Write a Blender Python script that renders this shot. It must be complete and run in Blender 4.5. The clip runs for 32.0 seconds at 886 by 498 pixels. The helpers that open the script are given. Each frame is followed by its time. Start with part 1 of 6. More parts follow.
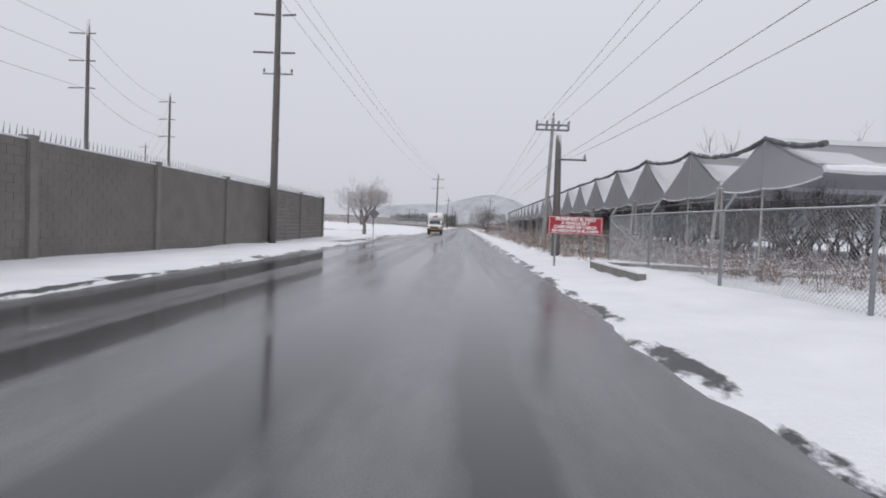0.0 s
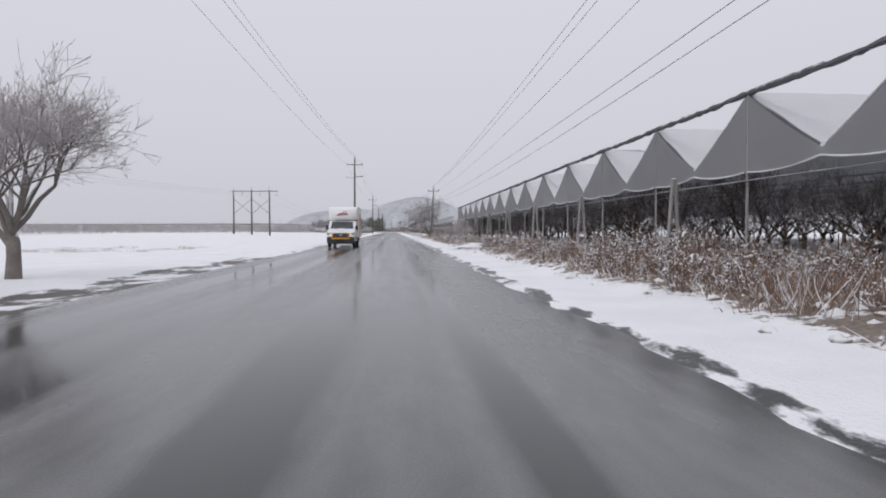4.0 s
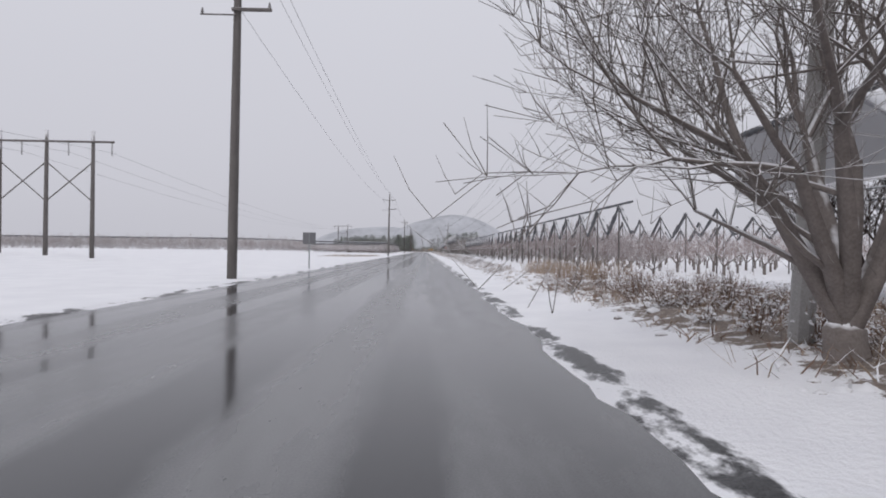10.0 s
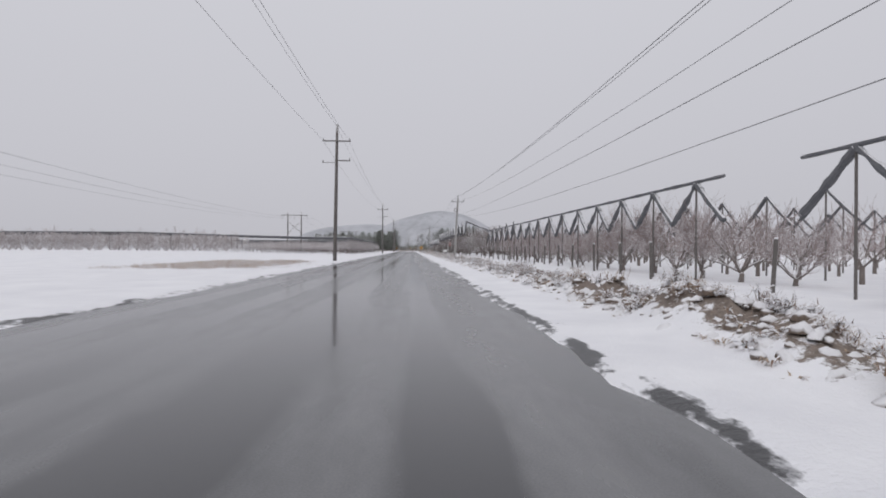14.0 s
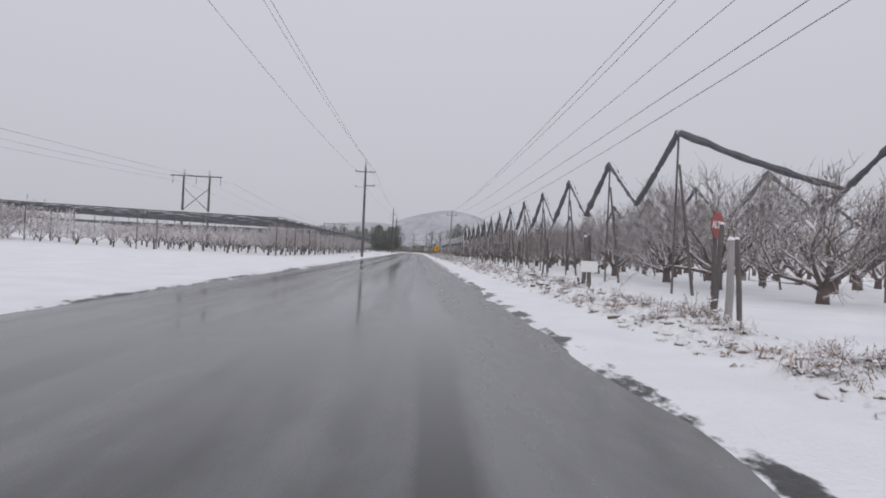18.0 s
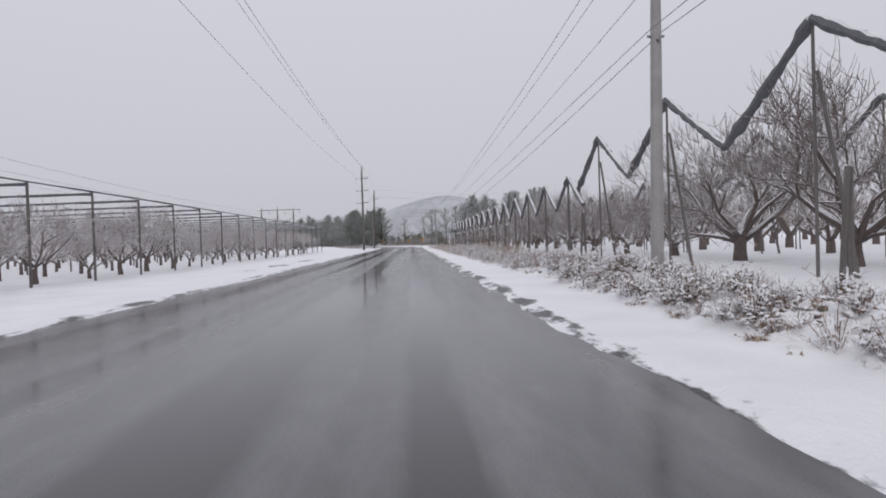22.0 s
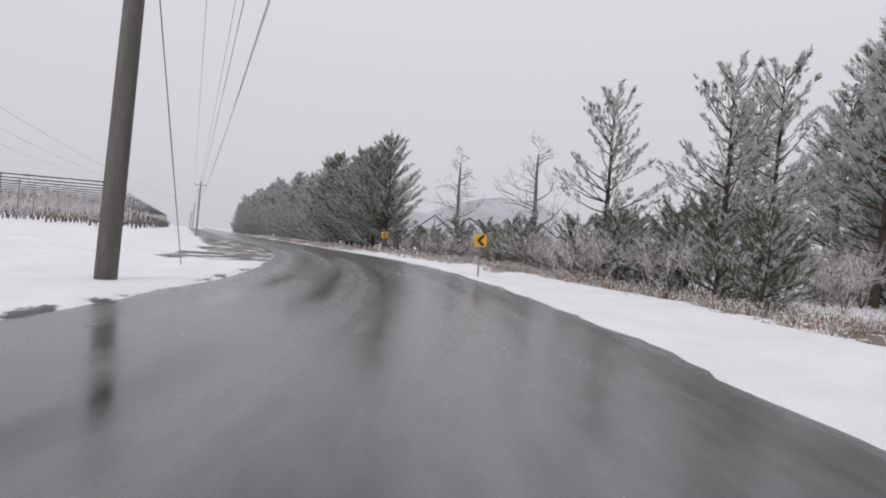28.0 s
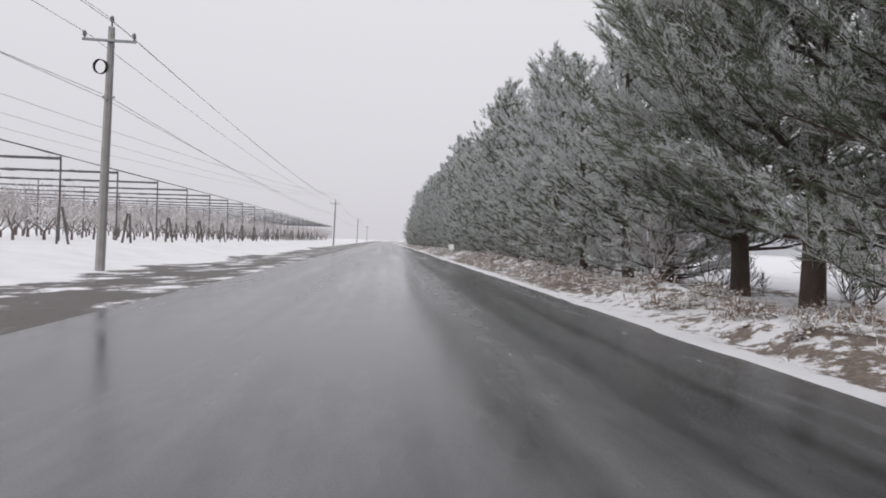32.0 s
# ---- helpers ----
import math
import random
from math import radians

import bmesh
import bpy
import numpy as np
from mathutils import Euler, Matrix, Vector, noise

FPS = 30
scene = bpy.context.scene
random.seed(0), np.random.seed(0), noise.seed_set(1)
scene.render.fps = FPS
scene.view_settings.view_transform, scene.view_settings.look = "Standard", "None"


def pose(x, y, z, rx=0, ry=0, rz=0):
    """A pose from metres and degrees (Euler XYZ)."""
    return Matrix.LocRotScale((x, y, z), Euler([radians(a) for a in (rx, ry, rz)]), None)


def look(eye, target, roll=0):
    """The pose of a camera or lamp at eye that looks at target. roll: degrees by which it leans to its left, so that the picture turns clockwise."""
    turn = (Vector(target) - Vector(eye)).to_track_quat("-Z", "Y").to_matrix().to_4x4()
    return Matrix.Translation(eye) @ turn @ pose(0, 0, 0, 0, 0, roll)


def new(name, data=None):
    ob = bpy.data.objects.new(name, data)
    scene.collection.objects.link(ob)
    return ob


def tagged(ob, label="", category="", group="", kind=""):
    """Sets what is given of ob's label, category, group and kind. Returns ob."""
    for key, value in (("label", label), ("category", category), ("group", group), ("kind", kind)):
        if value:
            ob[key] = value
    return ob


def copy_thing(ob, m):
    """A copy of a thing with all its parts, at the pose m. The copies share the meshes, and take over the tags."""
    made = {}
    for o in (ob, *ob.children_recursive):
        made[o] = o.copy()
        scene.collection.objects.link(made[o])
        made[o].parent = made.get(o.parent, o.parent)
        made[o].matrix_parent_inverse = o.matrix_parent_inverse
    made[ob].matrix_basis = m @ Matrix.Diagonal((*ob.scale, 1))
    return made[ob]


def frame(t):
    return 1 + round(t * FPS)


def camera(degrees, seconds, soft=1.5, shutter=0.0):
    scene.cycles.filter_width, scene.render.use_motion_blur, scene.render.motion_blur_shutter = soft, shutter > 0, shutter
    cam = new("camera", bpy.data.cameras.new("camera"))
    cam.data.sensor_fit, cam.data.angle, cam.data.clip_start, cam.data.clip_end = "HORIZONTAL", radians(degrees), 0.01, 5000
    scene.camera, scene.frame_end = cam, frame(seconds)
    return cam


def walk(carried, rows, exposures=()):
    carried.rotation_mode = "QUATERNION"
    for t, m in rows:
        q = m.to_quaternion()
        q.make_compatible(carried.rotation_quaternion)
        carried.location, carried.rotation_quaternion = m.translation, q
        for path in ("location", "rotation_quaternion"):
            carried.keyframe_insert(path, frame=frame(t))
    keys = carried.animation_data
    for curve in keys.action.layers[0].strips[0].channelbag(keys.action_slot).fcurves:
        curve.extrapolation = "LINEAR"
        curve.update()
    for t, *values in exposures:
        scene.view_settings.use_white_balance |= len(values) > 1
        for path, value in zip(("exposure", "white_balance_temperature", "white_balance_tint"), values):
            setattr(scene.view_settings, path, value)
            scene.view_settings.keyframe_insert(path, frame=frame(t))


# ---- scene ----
cam = camera(74.0, 32.0, soft=1.85)
PATH = [
    (0, (0.146, -18.190, 1.15), (2.02, -2.26, 2.51)),
    (1, (-0.344, -9.242, 1.15), (0.31, -1.89, 0.11)),
    (2, (-0.977, -0.227, 1.15), (-1.75, -1.45, -0.09)),
    (3, (-0.772, 9.959, 1.15), (-4.16, -1.77, -0.09)),
    (3.5, (-0.599, 15.218, 1.15), (-4.66, -1.87, 0.16)),
    (5.5, (0.109, 37.022, 1.15), (-5.39, -1.20, -1.55)),
    (6.5, (0.314, 47.95, 1.15), (-3.64, -1.02, -1.71)),
    (7, (0.19, 53.85, 1.15), (-2.92, -0.93, -2.69)),
    (8, (0.332, 65.95, 1.15), (-2.80, -0.33, -0.45)),
    (9, (0.484, 79.228, 1.15), (-2.91, -0.08, 0.63)),
    (10, (0.498, 92.152, 1.15), (-1.71, 0.17, 0.74)),
    (11, (0.264, 106.704, 1.15), (-2.09, 0.66, 1.03)),
    (12, (0.232, 121.892, 1.15), (-2.58, 0.87, 1.28)),
    (13, (0.193, 137.273, 1.15), (-2.81, 0.50, 0.60)),
    (15.5, (0.119, 177.839, 1.15), (-3.26, -0.28, 0.41)),
    (16, (0.090, 186.499, 1.15), (-3.44, -0.11, 0.72)),
    (17, (-0.025, 203.903, 1.15), (-2.75, 0.65, -1.56)),
    (18, (0.073, 222.179, 1.15), (-2.53, 0.27, 2.73)),
    (19, (-0.202, 240.386, 1.15), (-2.18, 0.03, 0.19)),
    (20, (-0.438, 259.257, 1.15), (-2.16, -0.44, -1.93)),
    (21, (-0.196, 278.308, 1.15), (-2.73, -0.88, -2.65)),
    (22, (0.150, 297.525, 1.15), (-3.09, -0.80, -1.86)),
    (23, (0.215, 317.554, 1.15), (-2.44, -0.45, -0.63)),
    (24, (0.225, 337.118, 1.15), (-2.17, -0.07, 0.01)),
    (26.5, (0.550, 385.121, 1.15), (-1.33, 0.78, 1.85)),
    (27, (0.235, 393.829, 1.15), (-1.15, 0.92, 3.32)),
    (28, (-1.044, 410.577, 1.15), (1.72, -0.31, 4.39)),
    (29, (-2.992, 427.312, 1.15), (9.47, -0.95, 4.95)),
    (30, (-7.811, 442.681, 1.15), (15.15, -1.55, 3.30)),
    (31, (-13.894, 457.279, 1.15), (18.30, -1.47, 3.29)),
    (31.6, (-17.549, 465.939, 1.15), (19.08, -1.16, 2.85)),
    (32, (-19.773, 471.370, 1.15), (19.67, -0.68, 2.05)),
]



def aim(eye, turn):
    """The camera's pose from its eye and its yaw, pitch and roll in degrees."""
    yaw, pitch, roll = turn
    a, b = radians(yaw), radians(pitch)
    ahead = Vector((-math.sin(a) * math.cos(b), math.cos(a) * math.cos(b), math.sin(b)))
    return look(eye, Vector(eye) + ahead, roll)


walk(cam, [(t, aim(eye, turn)) for t, eye, turn in PATH], exposures=[(0, -0.07, 6330, 11), (3, -0.09, 6330, 11), (7, -0.12, 6450, 11), (10, -0.18, 6360, 12), (13, -0.27, 6450, 11), (16, -0.27, 6430, 11), (19, -0.30, 6330, 12), (22, -0.22, 6350, 12), (24, -0.12, 6480, 11), (27, -0.09, 6550, 11), (29, -0.04, 6550, 11), (31, 0.05, 6600, 12), (32, 0.05, 6580, 11)])

# ---- sky and light: a bright overcast snow sky ----
world = bpy.data.worlds.new("overcast_sky")
scene.world = world
world.use_nodes = True
wn, wl = world.node_tree.nodes, world.node_tree.links
wn.clear()
w_out = wn.new("ShaderNodeOutputWorld")
w_bg = wn.new("ShaderNodeBackground")
w_sky = wn.new("ShaderNodeTexSky")
w_sky.sky_type = "NISHITA"
w_sky.sun_disc = False
w_sky.sun_elevation = radians(38)
w_sky.sun_rotation = radians(160)
w_sky.air_density = 1.0
w_sky.dust_density = 4.0
w_grey = wn.new("ShaderNodeHueSaturation")
w_grey.inputs["Saturation"].default_value = 0.12
w_co = wn.new("ShaderNodeTexCoord")
w_sep = wn.new("ShaderNodeSeparateXYZ")
w_ramp = wn.new("ShaderNodeValToRGB")
w_ramp.color_ramp.elements[0].position = 0.0
w_ramp.color_ramp.elements[0].color = (6.5, 6.48, 6.95, 1)
w_ramp.color_ramp.elements[1].position = 0.9
w_ramp.color_ramp.elements[1].color = (9.0, 9.1, 9.6, 1)
w_mix = wn.new("ShaderNodeMix")
w_mix.data_type = "RGBA"
w_mix.inputs[0].default_value = 0.93
wl.new(w_sky.outputs[0], w_grey.inputs["Color"])
wl.new(w_co.outputs["Generated"], w_sep.inputs[0])
wl.new(w_sep.outputs["Z"], w_ramp.inputs[0])
wl.new(w_grey.outputs[0], w_mix.inputs[6])
wl.new(w_ramp.outputs[0], w_mix.inputs[7])
wl.new(w_mix.outputs[2], w_bg.inputs["Color"])
w_bg.inputs["Strength"].default_value = 0.1
wl.new(w_bg.outputs[0], w_out.inputs["Surface"])

sun = new("sun", bpy.data.lights.new("sun", "SUN"))
sun.data.energy = 0.8
sun.data.angle = radians(25)
sun.data.color = (1.0, 0.97, 0.93)
sun.matrix_world = look((-30, -60, 60), (0, 0, 0))


# ---- materials ----
def mat(name, base, base2=None, rough=0.8, rough2=None, scale=4.0, fine=40.0, bump=0.15, bump_size=0.01, metal=0.0,
        snow=0.0, snow_at=0.45, stretch=(1, 1, 1), spec=0.4, per_object=0.0):
    """A two-scale procedural surface; snow: how much settled snow covers what faces up."""
    m = bpy.data.materials.new(name)
    m.use_nodes = True
    n, l = m.node_tree.nodes, m.node_tree.links
    p = n["Principled BSDF"]
    base2 = base2 or tuple(c * 0.72 for c in base)
    geo = n.new("ShaderNodeNewGeometry")
    mp = n.new("ShaderNodeMapping")
    mp.inputs["Scale"].default_value = stretch
    l.new(geo.outputs["Position"], mp.inputs["Vector"])
    n1, n2 = n.new("ShaderNodeTexNoise"), n.new("ShaderNodeTexNoise")
    for node, s, d in ((n1, scale, 3.0), (n2, fine, 4.0)):
        node.inputs["Scale"].default_value = s
        node.inputs["Detail"].default_value = d
        l.new(mp.outputs[0], node.inputs["Vector"])
    add = n.new("ShaderNodeMath")
    add.operation = "MULTIPLY_ADD"
    add.inputs[1].default_value = 0.6
    l.new(n2.outputs["Fac"], add.inputs[0])
    half = n.new("ShaderNodeMath")
    half.operation = "MULTIPLY"
    half.inputs[1].default_value = 0.55
    l.new(n1.outputs["Fac"], half.inputs[0])
    l.new(half.outputs[0], add.inputs[2])
    ramp = n.new("ShaderNodeMapRange")
    ramp.inputs["From Min"].default_value = 0.4
    ramp.inputs["From Max"].default_value = 0.75
    l.new(add.outputs[0], ramp.inputs["Value"])
    mix = n.new("ShaderNodeMix")
    mix.data_type = "RGBA"
    mix.inputs[6].default_value = (*base, 1)
    mix.inputs[7].default_value = (*base2, 1)
    l.new(ramp.outputs[0], mix.inputs[0])
    colour = mix.outputs[2]
    if per_object:
        info = n.new("ShaderNodeObjectInfo")
        hsv = n.new("ShaderNodeHueSaturation")
        mr = n.new("ShaderNodeMapRange")
        mr.inputs["To Min"].default_value = 1 - per_object
        mr.inputs["To Max"].default_value = 1 + per_object
        l.new(info.outputs["Random"], mr.inputs["Value"])
        l.new(mr.outputs[0], hsv.inputs["Value"])
        l.new(colour, hsv.inputs["Color"])
        colour = hsv.outputs[0]
    rr = n.new("ShaderNodeMapRange")
    rr.inputs["To Min"].default_value = rough
    rr.inputs["To Max"].default_value = rough if rough2 is None else rough2
    l.new(ramp.outputs[0], rr.inputs["Value"])
    roughness = rr.outputs[0]
    if snow:
        sep = n.new("ShaderNodeSeparateXYZ")
        l.new(geo.outputs["Normal"], sep.inputs[0])
        sadd = n.new("ShaderNodeMath")
        sadd.operation = "MULTIPLY_ADD"
        sadd.inputs[1].default_value = 0.7
        l.new(n1.outputs["Fac"], sadd.inputs[0])
        l.new(sep.outputs["Z"], sadd.inputs[2])
        sr = n.new("ShaderNodeMapRange")
        sr.inputs["From Min"].default_value = snow_at + 0.3
        sr.inputs["From Max"].default_value = snow_at + 0.45
        sr.inputs["To Max"].default_value = snow
        l.new(sadd.outputs[0], sr.inputs["Value"])
        sm = n.new("ShaderNodeMix")
        sm.data_type = "RGBA"
        sm.inputs[7].default_value = (0.82, 0.82, 0.84, 1)
        l.new(sr.outputs[0], sm.inputs[0])
        l.new(colour, sm.inputs[6])
        colour = sm.outputs[2]
    l.new(colour, p.inputs["Base Color"])
    l.new(roughness, p.inputs["Roughness"])
    p.inputs["Metallic"].default_value = metal
    p.inputs["Specular IOR Level"].default_value = spec
    if bump:
        bp = n.new("ShaderNodeBump")
        bp.inputs["Strength"].default_value = bump
        bp.inputs["Distance"].default_value = bump_size
        l.new(add.outputs[0], bp.inputs["Height"])
        l.new(bp.outputs[0], p.inputs["Normal"])
    return m


def patchy(name, a, b, scale, low, high, rough_a=0.9, rough_b=0.6, bump=0.4, size=0.05, fine=14.0, stretch=(1, 1, 1), spec=0.4):
    """Ground of two kinds, a where the noise is low and b where it is high, with ragged borders."""
    m = bpy.data.materials.new(name)
    m.use_nodes = True
    n, l = m.node_tree.nodes, m.node_tree.links
    p = n["Principled BSDF"]
    geo = n.new("ShaderNodeNewGeometry")
    mp = n.new("ShaderNodeMapping")
    mp.inputs["Scale"].default_value = stretch
    l.new(geo.outputs["Position"], mp.inputs["Vector"])
    big, small = n.new("ShaderNodeTexNoise"), n.new("ShaderNodeTexNoise")
    big.inputs["Scale"].default_value, big.inputs["Detail"].default_value, big.inputs["Roughness"].default_value = scale, 8.0, 0.65
    small.inputs["Scale"].default_value, small.inputs["Detail"].default_value = fine, 5.0
    l.new(mp.outputs[0], big.inputs["Vector"])
    l.new(geo.outputs["Position"], small.inputs["Vector"])
    r = n.new("ShaderNodeMapRange")
    r.inputs["From Min"].default_value, r.inputs["From Max"].default_value = low, high
    l.new(big.outputs["Fac"], r.inputs["Value"])
    shade = n.new("ShaderNodeMix")
    shade.data_type = "RGBA"
    shade.inputs[6].default_value = (*b, 1)
    shade.inputs[7].default_value = (*(c * 0.45 for c in b), 1)
    l.new(small.outputs["Fac"], shade.inputs[0])
    tone = n.new("ShaderNodeMix")
    tone.data_type = "RGBA"
    tone.inputs[6].default_value = (*a, 1)
    tone.inputs[7].default_value = (*(c * 0.9 for c in a), 1)
    l.new(small.outputs["Fac"], tone.inputs[0])
    mix = n.new("ShaderNodeMix")
    mix.data_type = "RGBA"
    l.new(r.outputs[0], mix.inputs[0])
    l.new(tone.outputs[2], mix.inputs[6])
    l.new(shade.outputs[2], mix.inputs[7])
    l.new(mix.outputs[2], p.inputs["Base Color"])
    rr = n.new("ShaderNodeMapRange")
    rr.inputs["To Min"].default_value, rr.inputs["To Max"].default_value = rough_a, rough_b
    l.new(r.outputs[0], rr.inputs["Value"])
    l.new(rr.outputs[0], p.inputs["Roughness"])
    p.inputs["Specular IOR Level"].default_value = spec
    bp = n.new("ShaderNodeBump")
    bp.inputs["Strength"].default_value, bp.inputs["Distance"].default_value = bump, size
    l.new(small.outputs["Fac"], bp.inputs["Height"])
    l.new(bp.outputs[0], p.inputs["Normal"])
    return m


def wet_road(name):
    """Wet asphalt whose wheel tracks and slush film run along the lanes (UV: metres across, metres along)."""
    m = bpy.data.materials.new(name)
    m.use_nodes = True
    n, l = m.node_tree.nodes, m.node_tree.links
    p = n["Principled BSDF"]
    uv = n.new("ShaderNodeUVMap")
    outs = []
    for sx, sy, scale, detail in ((1.0, 0.012, 1.25, 2.0), (1.0, 0.10, 0.9, 5.0), (1.0, 1.0, 70.0, 4.0), (1.0, 0.3, 4.0, 5.0)):
        mp = n.new("ShaderNodeMapping")
        mp.inputs["Scale"].default_value = (sx, sy, 1)
        tx = n.new("ShaderNodeTexNoise")
        tx.inputs["Scale"].default_value, tx.inputs["Detail"].default_value = scale, detail
        l.new(uv.outputs[0], mp.inputs["Vector"])
        l.new(mp.outputs[0], tx.inputs["Vector"])
        outs.append(tx.outputs["Fac"])

    def blend(a, b, share):
        k = n.new("ShaderNodeMix")
        k.inputs[0].default_value = share
        l.new(a, k.inputs[2])
        l.new(b, k.inputs[3])
        return k.outputs[0]

    def calc(op, a, b):
        k = n.new("ShaderNodeMath")
        k.operation = op
        for q, v in enumerate((a, b)):
            if isinstance(v, float):
                k.inputs[q].default_value = v
            else:
                l.new(v, k.inputs[q])
        return k.outputs[0]

    # the wheels of both lanes press the slush film out of four bands
    across = n.new("ShaderNodeSeparateXYZ")
    l.new(uv.outputs[0], across.inputs[0])
    drift = calc("MULTIPLY", calc("SUBTRACT", outs[1], 0.5), 0.9)
    place = calc("ADD", across.outputs["X"], drift)
    worn = None
    for centre, half in ((-1.7, 0.28), (-3.3, 0.44), (-5.05, 0.30), (-6.6, 0.36)):
        band = n.new("ShaderNodeMapRange")
        band.interpolation_type = "SMOOTHSTEP"
        band.inputs["From Min"].default_value, band.inputs["From Max"].default_value = half * 0.25, half * 1.5
        band.inputs["To Min"].default_value, band.inputs["To Max"].default_value = 1.0, 0.0
        l.new(calc("ABSOLUTE", calc("SUBTRACT", place, centre), 0.0), band.inputs["Value"])
        worn = band.outputs[0] if worn is None else calc("MAXIMUM", worn, band.outputs[0])
    fade = n.new("ShaderNodeMapRange")
    fade.inputs["From Min"].default_value, fade.inputs["From Max"].default_value = 385.0, 415.0
    fade.inputs["To Min"].default_value, fade.inputs["To Max"].default_value = 1.0, 0.25
    l.new(across.outputs["Y"], fade.inputs["Value"])
    film = n.new("ShaderNodeMapRange")
    film.inputs["From Min"].default_value, film.inputs["From Max"].default_value = 0.34, 0.60
    l.new(calc("SUBTRACT", blend(blend(outs[0], outs[1], 0.4), outs[3], 0.2), calc("MULTIPLY", calc("MULTIPLY", worn, fade.outputs[0]), 0.24)), film.inputs["Value"])
    mix = n.new("ShaderNodeMix")
    mix.data_type = "RGBA"
    mix.inputs[6].default_value = (0.036, 0.036, 0.039, 1)
    mix.inputs[7].default_value = (0.17, 0.17, 0.175, 1)
    l.new(film.outputs[0], mix.inputs[0])
    grain = n.new("ShaderNodeHueSaturation")
    gr = n.new("ShaderNodeMapRange")
    gr.inputs["To Min"].default_value, gr.inputs["To Max"].default_value = 0.7, 1.35
    l.new(outs[2], gr.inputs["Value"])
    l.new(gr.outputs[0], grain.inputs["Value"])
    l.new(mix.outputs[2], grain.inputs["Color"])
    l.new(grain.outputs[0], p.inputs["Base Color"])
    rr = n.new("ShaderNodeMapRange")
    rr.inputs["To Min"].default_value, rr.inputs["To Max"].default_value = 0.11, 0.30
    l.new(film.outputs[0], rr.inputs["Value"])
    l.new(rr.outputs[0], p.inputs["Roughness"])
    p.inputs["Specular IOR Level"].default_value = 0.5
    bp = n.new("ShaderNodeBump")
    bp.inputs["Strength"].default_value, bp.inputs["Distance"].default_value = 0.12, 0.004
    l.new(blend(outs[2], outs[3], 0.5), bp.inputs["Height"])
    l.new(bp.outputs[0], p.inputs["Normal"])
    return m


SNOW = patchy("snow_cover", (0.84, 0.84, 0.86), (0.74, 0.74, 0.77), 0.6, 0.4, 0.7, 0.8, 0.7, 0.35, 0.05, 9.0)

def ground_cover(name):
    """Snow through which weeds and earth (R), mud (G) and wet grit (B of the layer 'cover') show in ragged patches."""
    m = bpy.data.materials.new(name)
    m.use_nodes = True
    n, l = m.node_tree.nodes, m.node_tree.links
    p = n["Principled BSDF"]
    geo, att, sep = n.new("ShaderNodeNewGeometry"), n.new("ShaderNodeAttribute"), n.new("ShaderNodeSeparateColor")
    att.attribute_name = "cover"
    l.new(att.outputs["Color"], sep.inputs[0])

    def tex(scale, detail, rough, stretch=(1, 1, 1)):
        mp, tx = n.new("ShaderNodeMapping"), n.new("ShaderNodeTexNoise")
        mp.inputs["Scale"].default_value = stretch
        tx.inputs["Scale"].default_value, tx.inputs["Detail"].default_value, tx.inputs["Roughness"].default_value = scale, detail, rough
        l.new(geo.outputs["Position"], mp.inputs["Vector"])
        l.new(mp.outputs[0], tx.inputs["Vector"])
        return tx.outputs["Fac"]

    def two(a, b, fac):
        k = n.new("ShaderNodeMix")
        k.data_type = "RGBA"
        for slot, v in ((6, a), (7, b)):
            if isinstance(v, tuple):
                k.inputs[slot].default_value = (*v, 1)
            else:
                l.new(v, k.inputs[slot])
        l.new(fac, k.inputs[0])
        return k.outputs[2]

    fine, wide = tex(17.0, 5.0, 0.6), tex(0.7, 5.0, 0.6)

    def mask(weight, field):
        k, r = n.new("ShaderNodeMath"), n.new("ShaderNodeMapRange")
        k.operation = "MULTIPLY_ADD"
        k.inputs[1].default_value = 0.6
        l.new(weight, k.inputs[0])
        l.new(field, k.inputs[2])
        r.inputs["From Min"].default_value, r.inputs["From Max"].default_value = 0.79, 0.85
        l.new(k.outputs[0], r.inputs["Value"])
        return r.outputs[0]

    def contrast(field):
        r = n.new("ShaderNodeMapRange")
        r.inputs["From Min"].default_value, r.inputs["From Max"].default_value = 0.3, 0.7
        l.new(field, r.inputs["Value"])
        return r.outputs[0]

    ck = contrast(fine)
    weeds = mask(sep.outputs[0], tex(2.6, 9.0, 0.72))
    mud = mask(sep.outputs[1], tex(0.9, 9.0, 0.70, (1, 0.5, 1)))
    grit = mask(sep.outputs[2], tex(1.5, 8.0, 0.66, (1, 0.45, 1)))
    c = two((0.86, 0.86, 0.88), (0.76, 0.76, 0.79), contrast(wide))
    c = two(c, two((0.27, 0.22, 0.185), (0.12, 0.095, 0.08), ck), weeds)
    c = two(c, two((0.125, 0.11, 0.10), (0.06, 0.053, 0.05), ck), mud)
    c = two(c, two((0.06, 0.06, 0.063), (0.04, 0.04, 0.042), ck), grit)
    l.new(c, p.inputs["Base Color"])
    rough = None
    for value, k in ((0.85, weeds), (0.55, mud), (0.32, grit)):
        x = n.new("ShaderNodeMix")
        x.inputs[3].default_value = value
        if rough is None:
            x.inputs[2].default_value = 0.75
        else:
            l.new(rough, x.inputs[2])
        l.new(k, x.inputs[0])
        rough = x.outputs[0]
    l.new(rough, p.inputs["Roughness"])
    bp = n.new("ShaderNodeBump")
    bp.inputs["Strength"].default_value, bp.inputs["Distance"].default_value = 0.55, 0.05
    l.new(fine, bp.inputs["Height"])
    l.new(bp.outputs[0], p.inputs["Normal"])
    return m


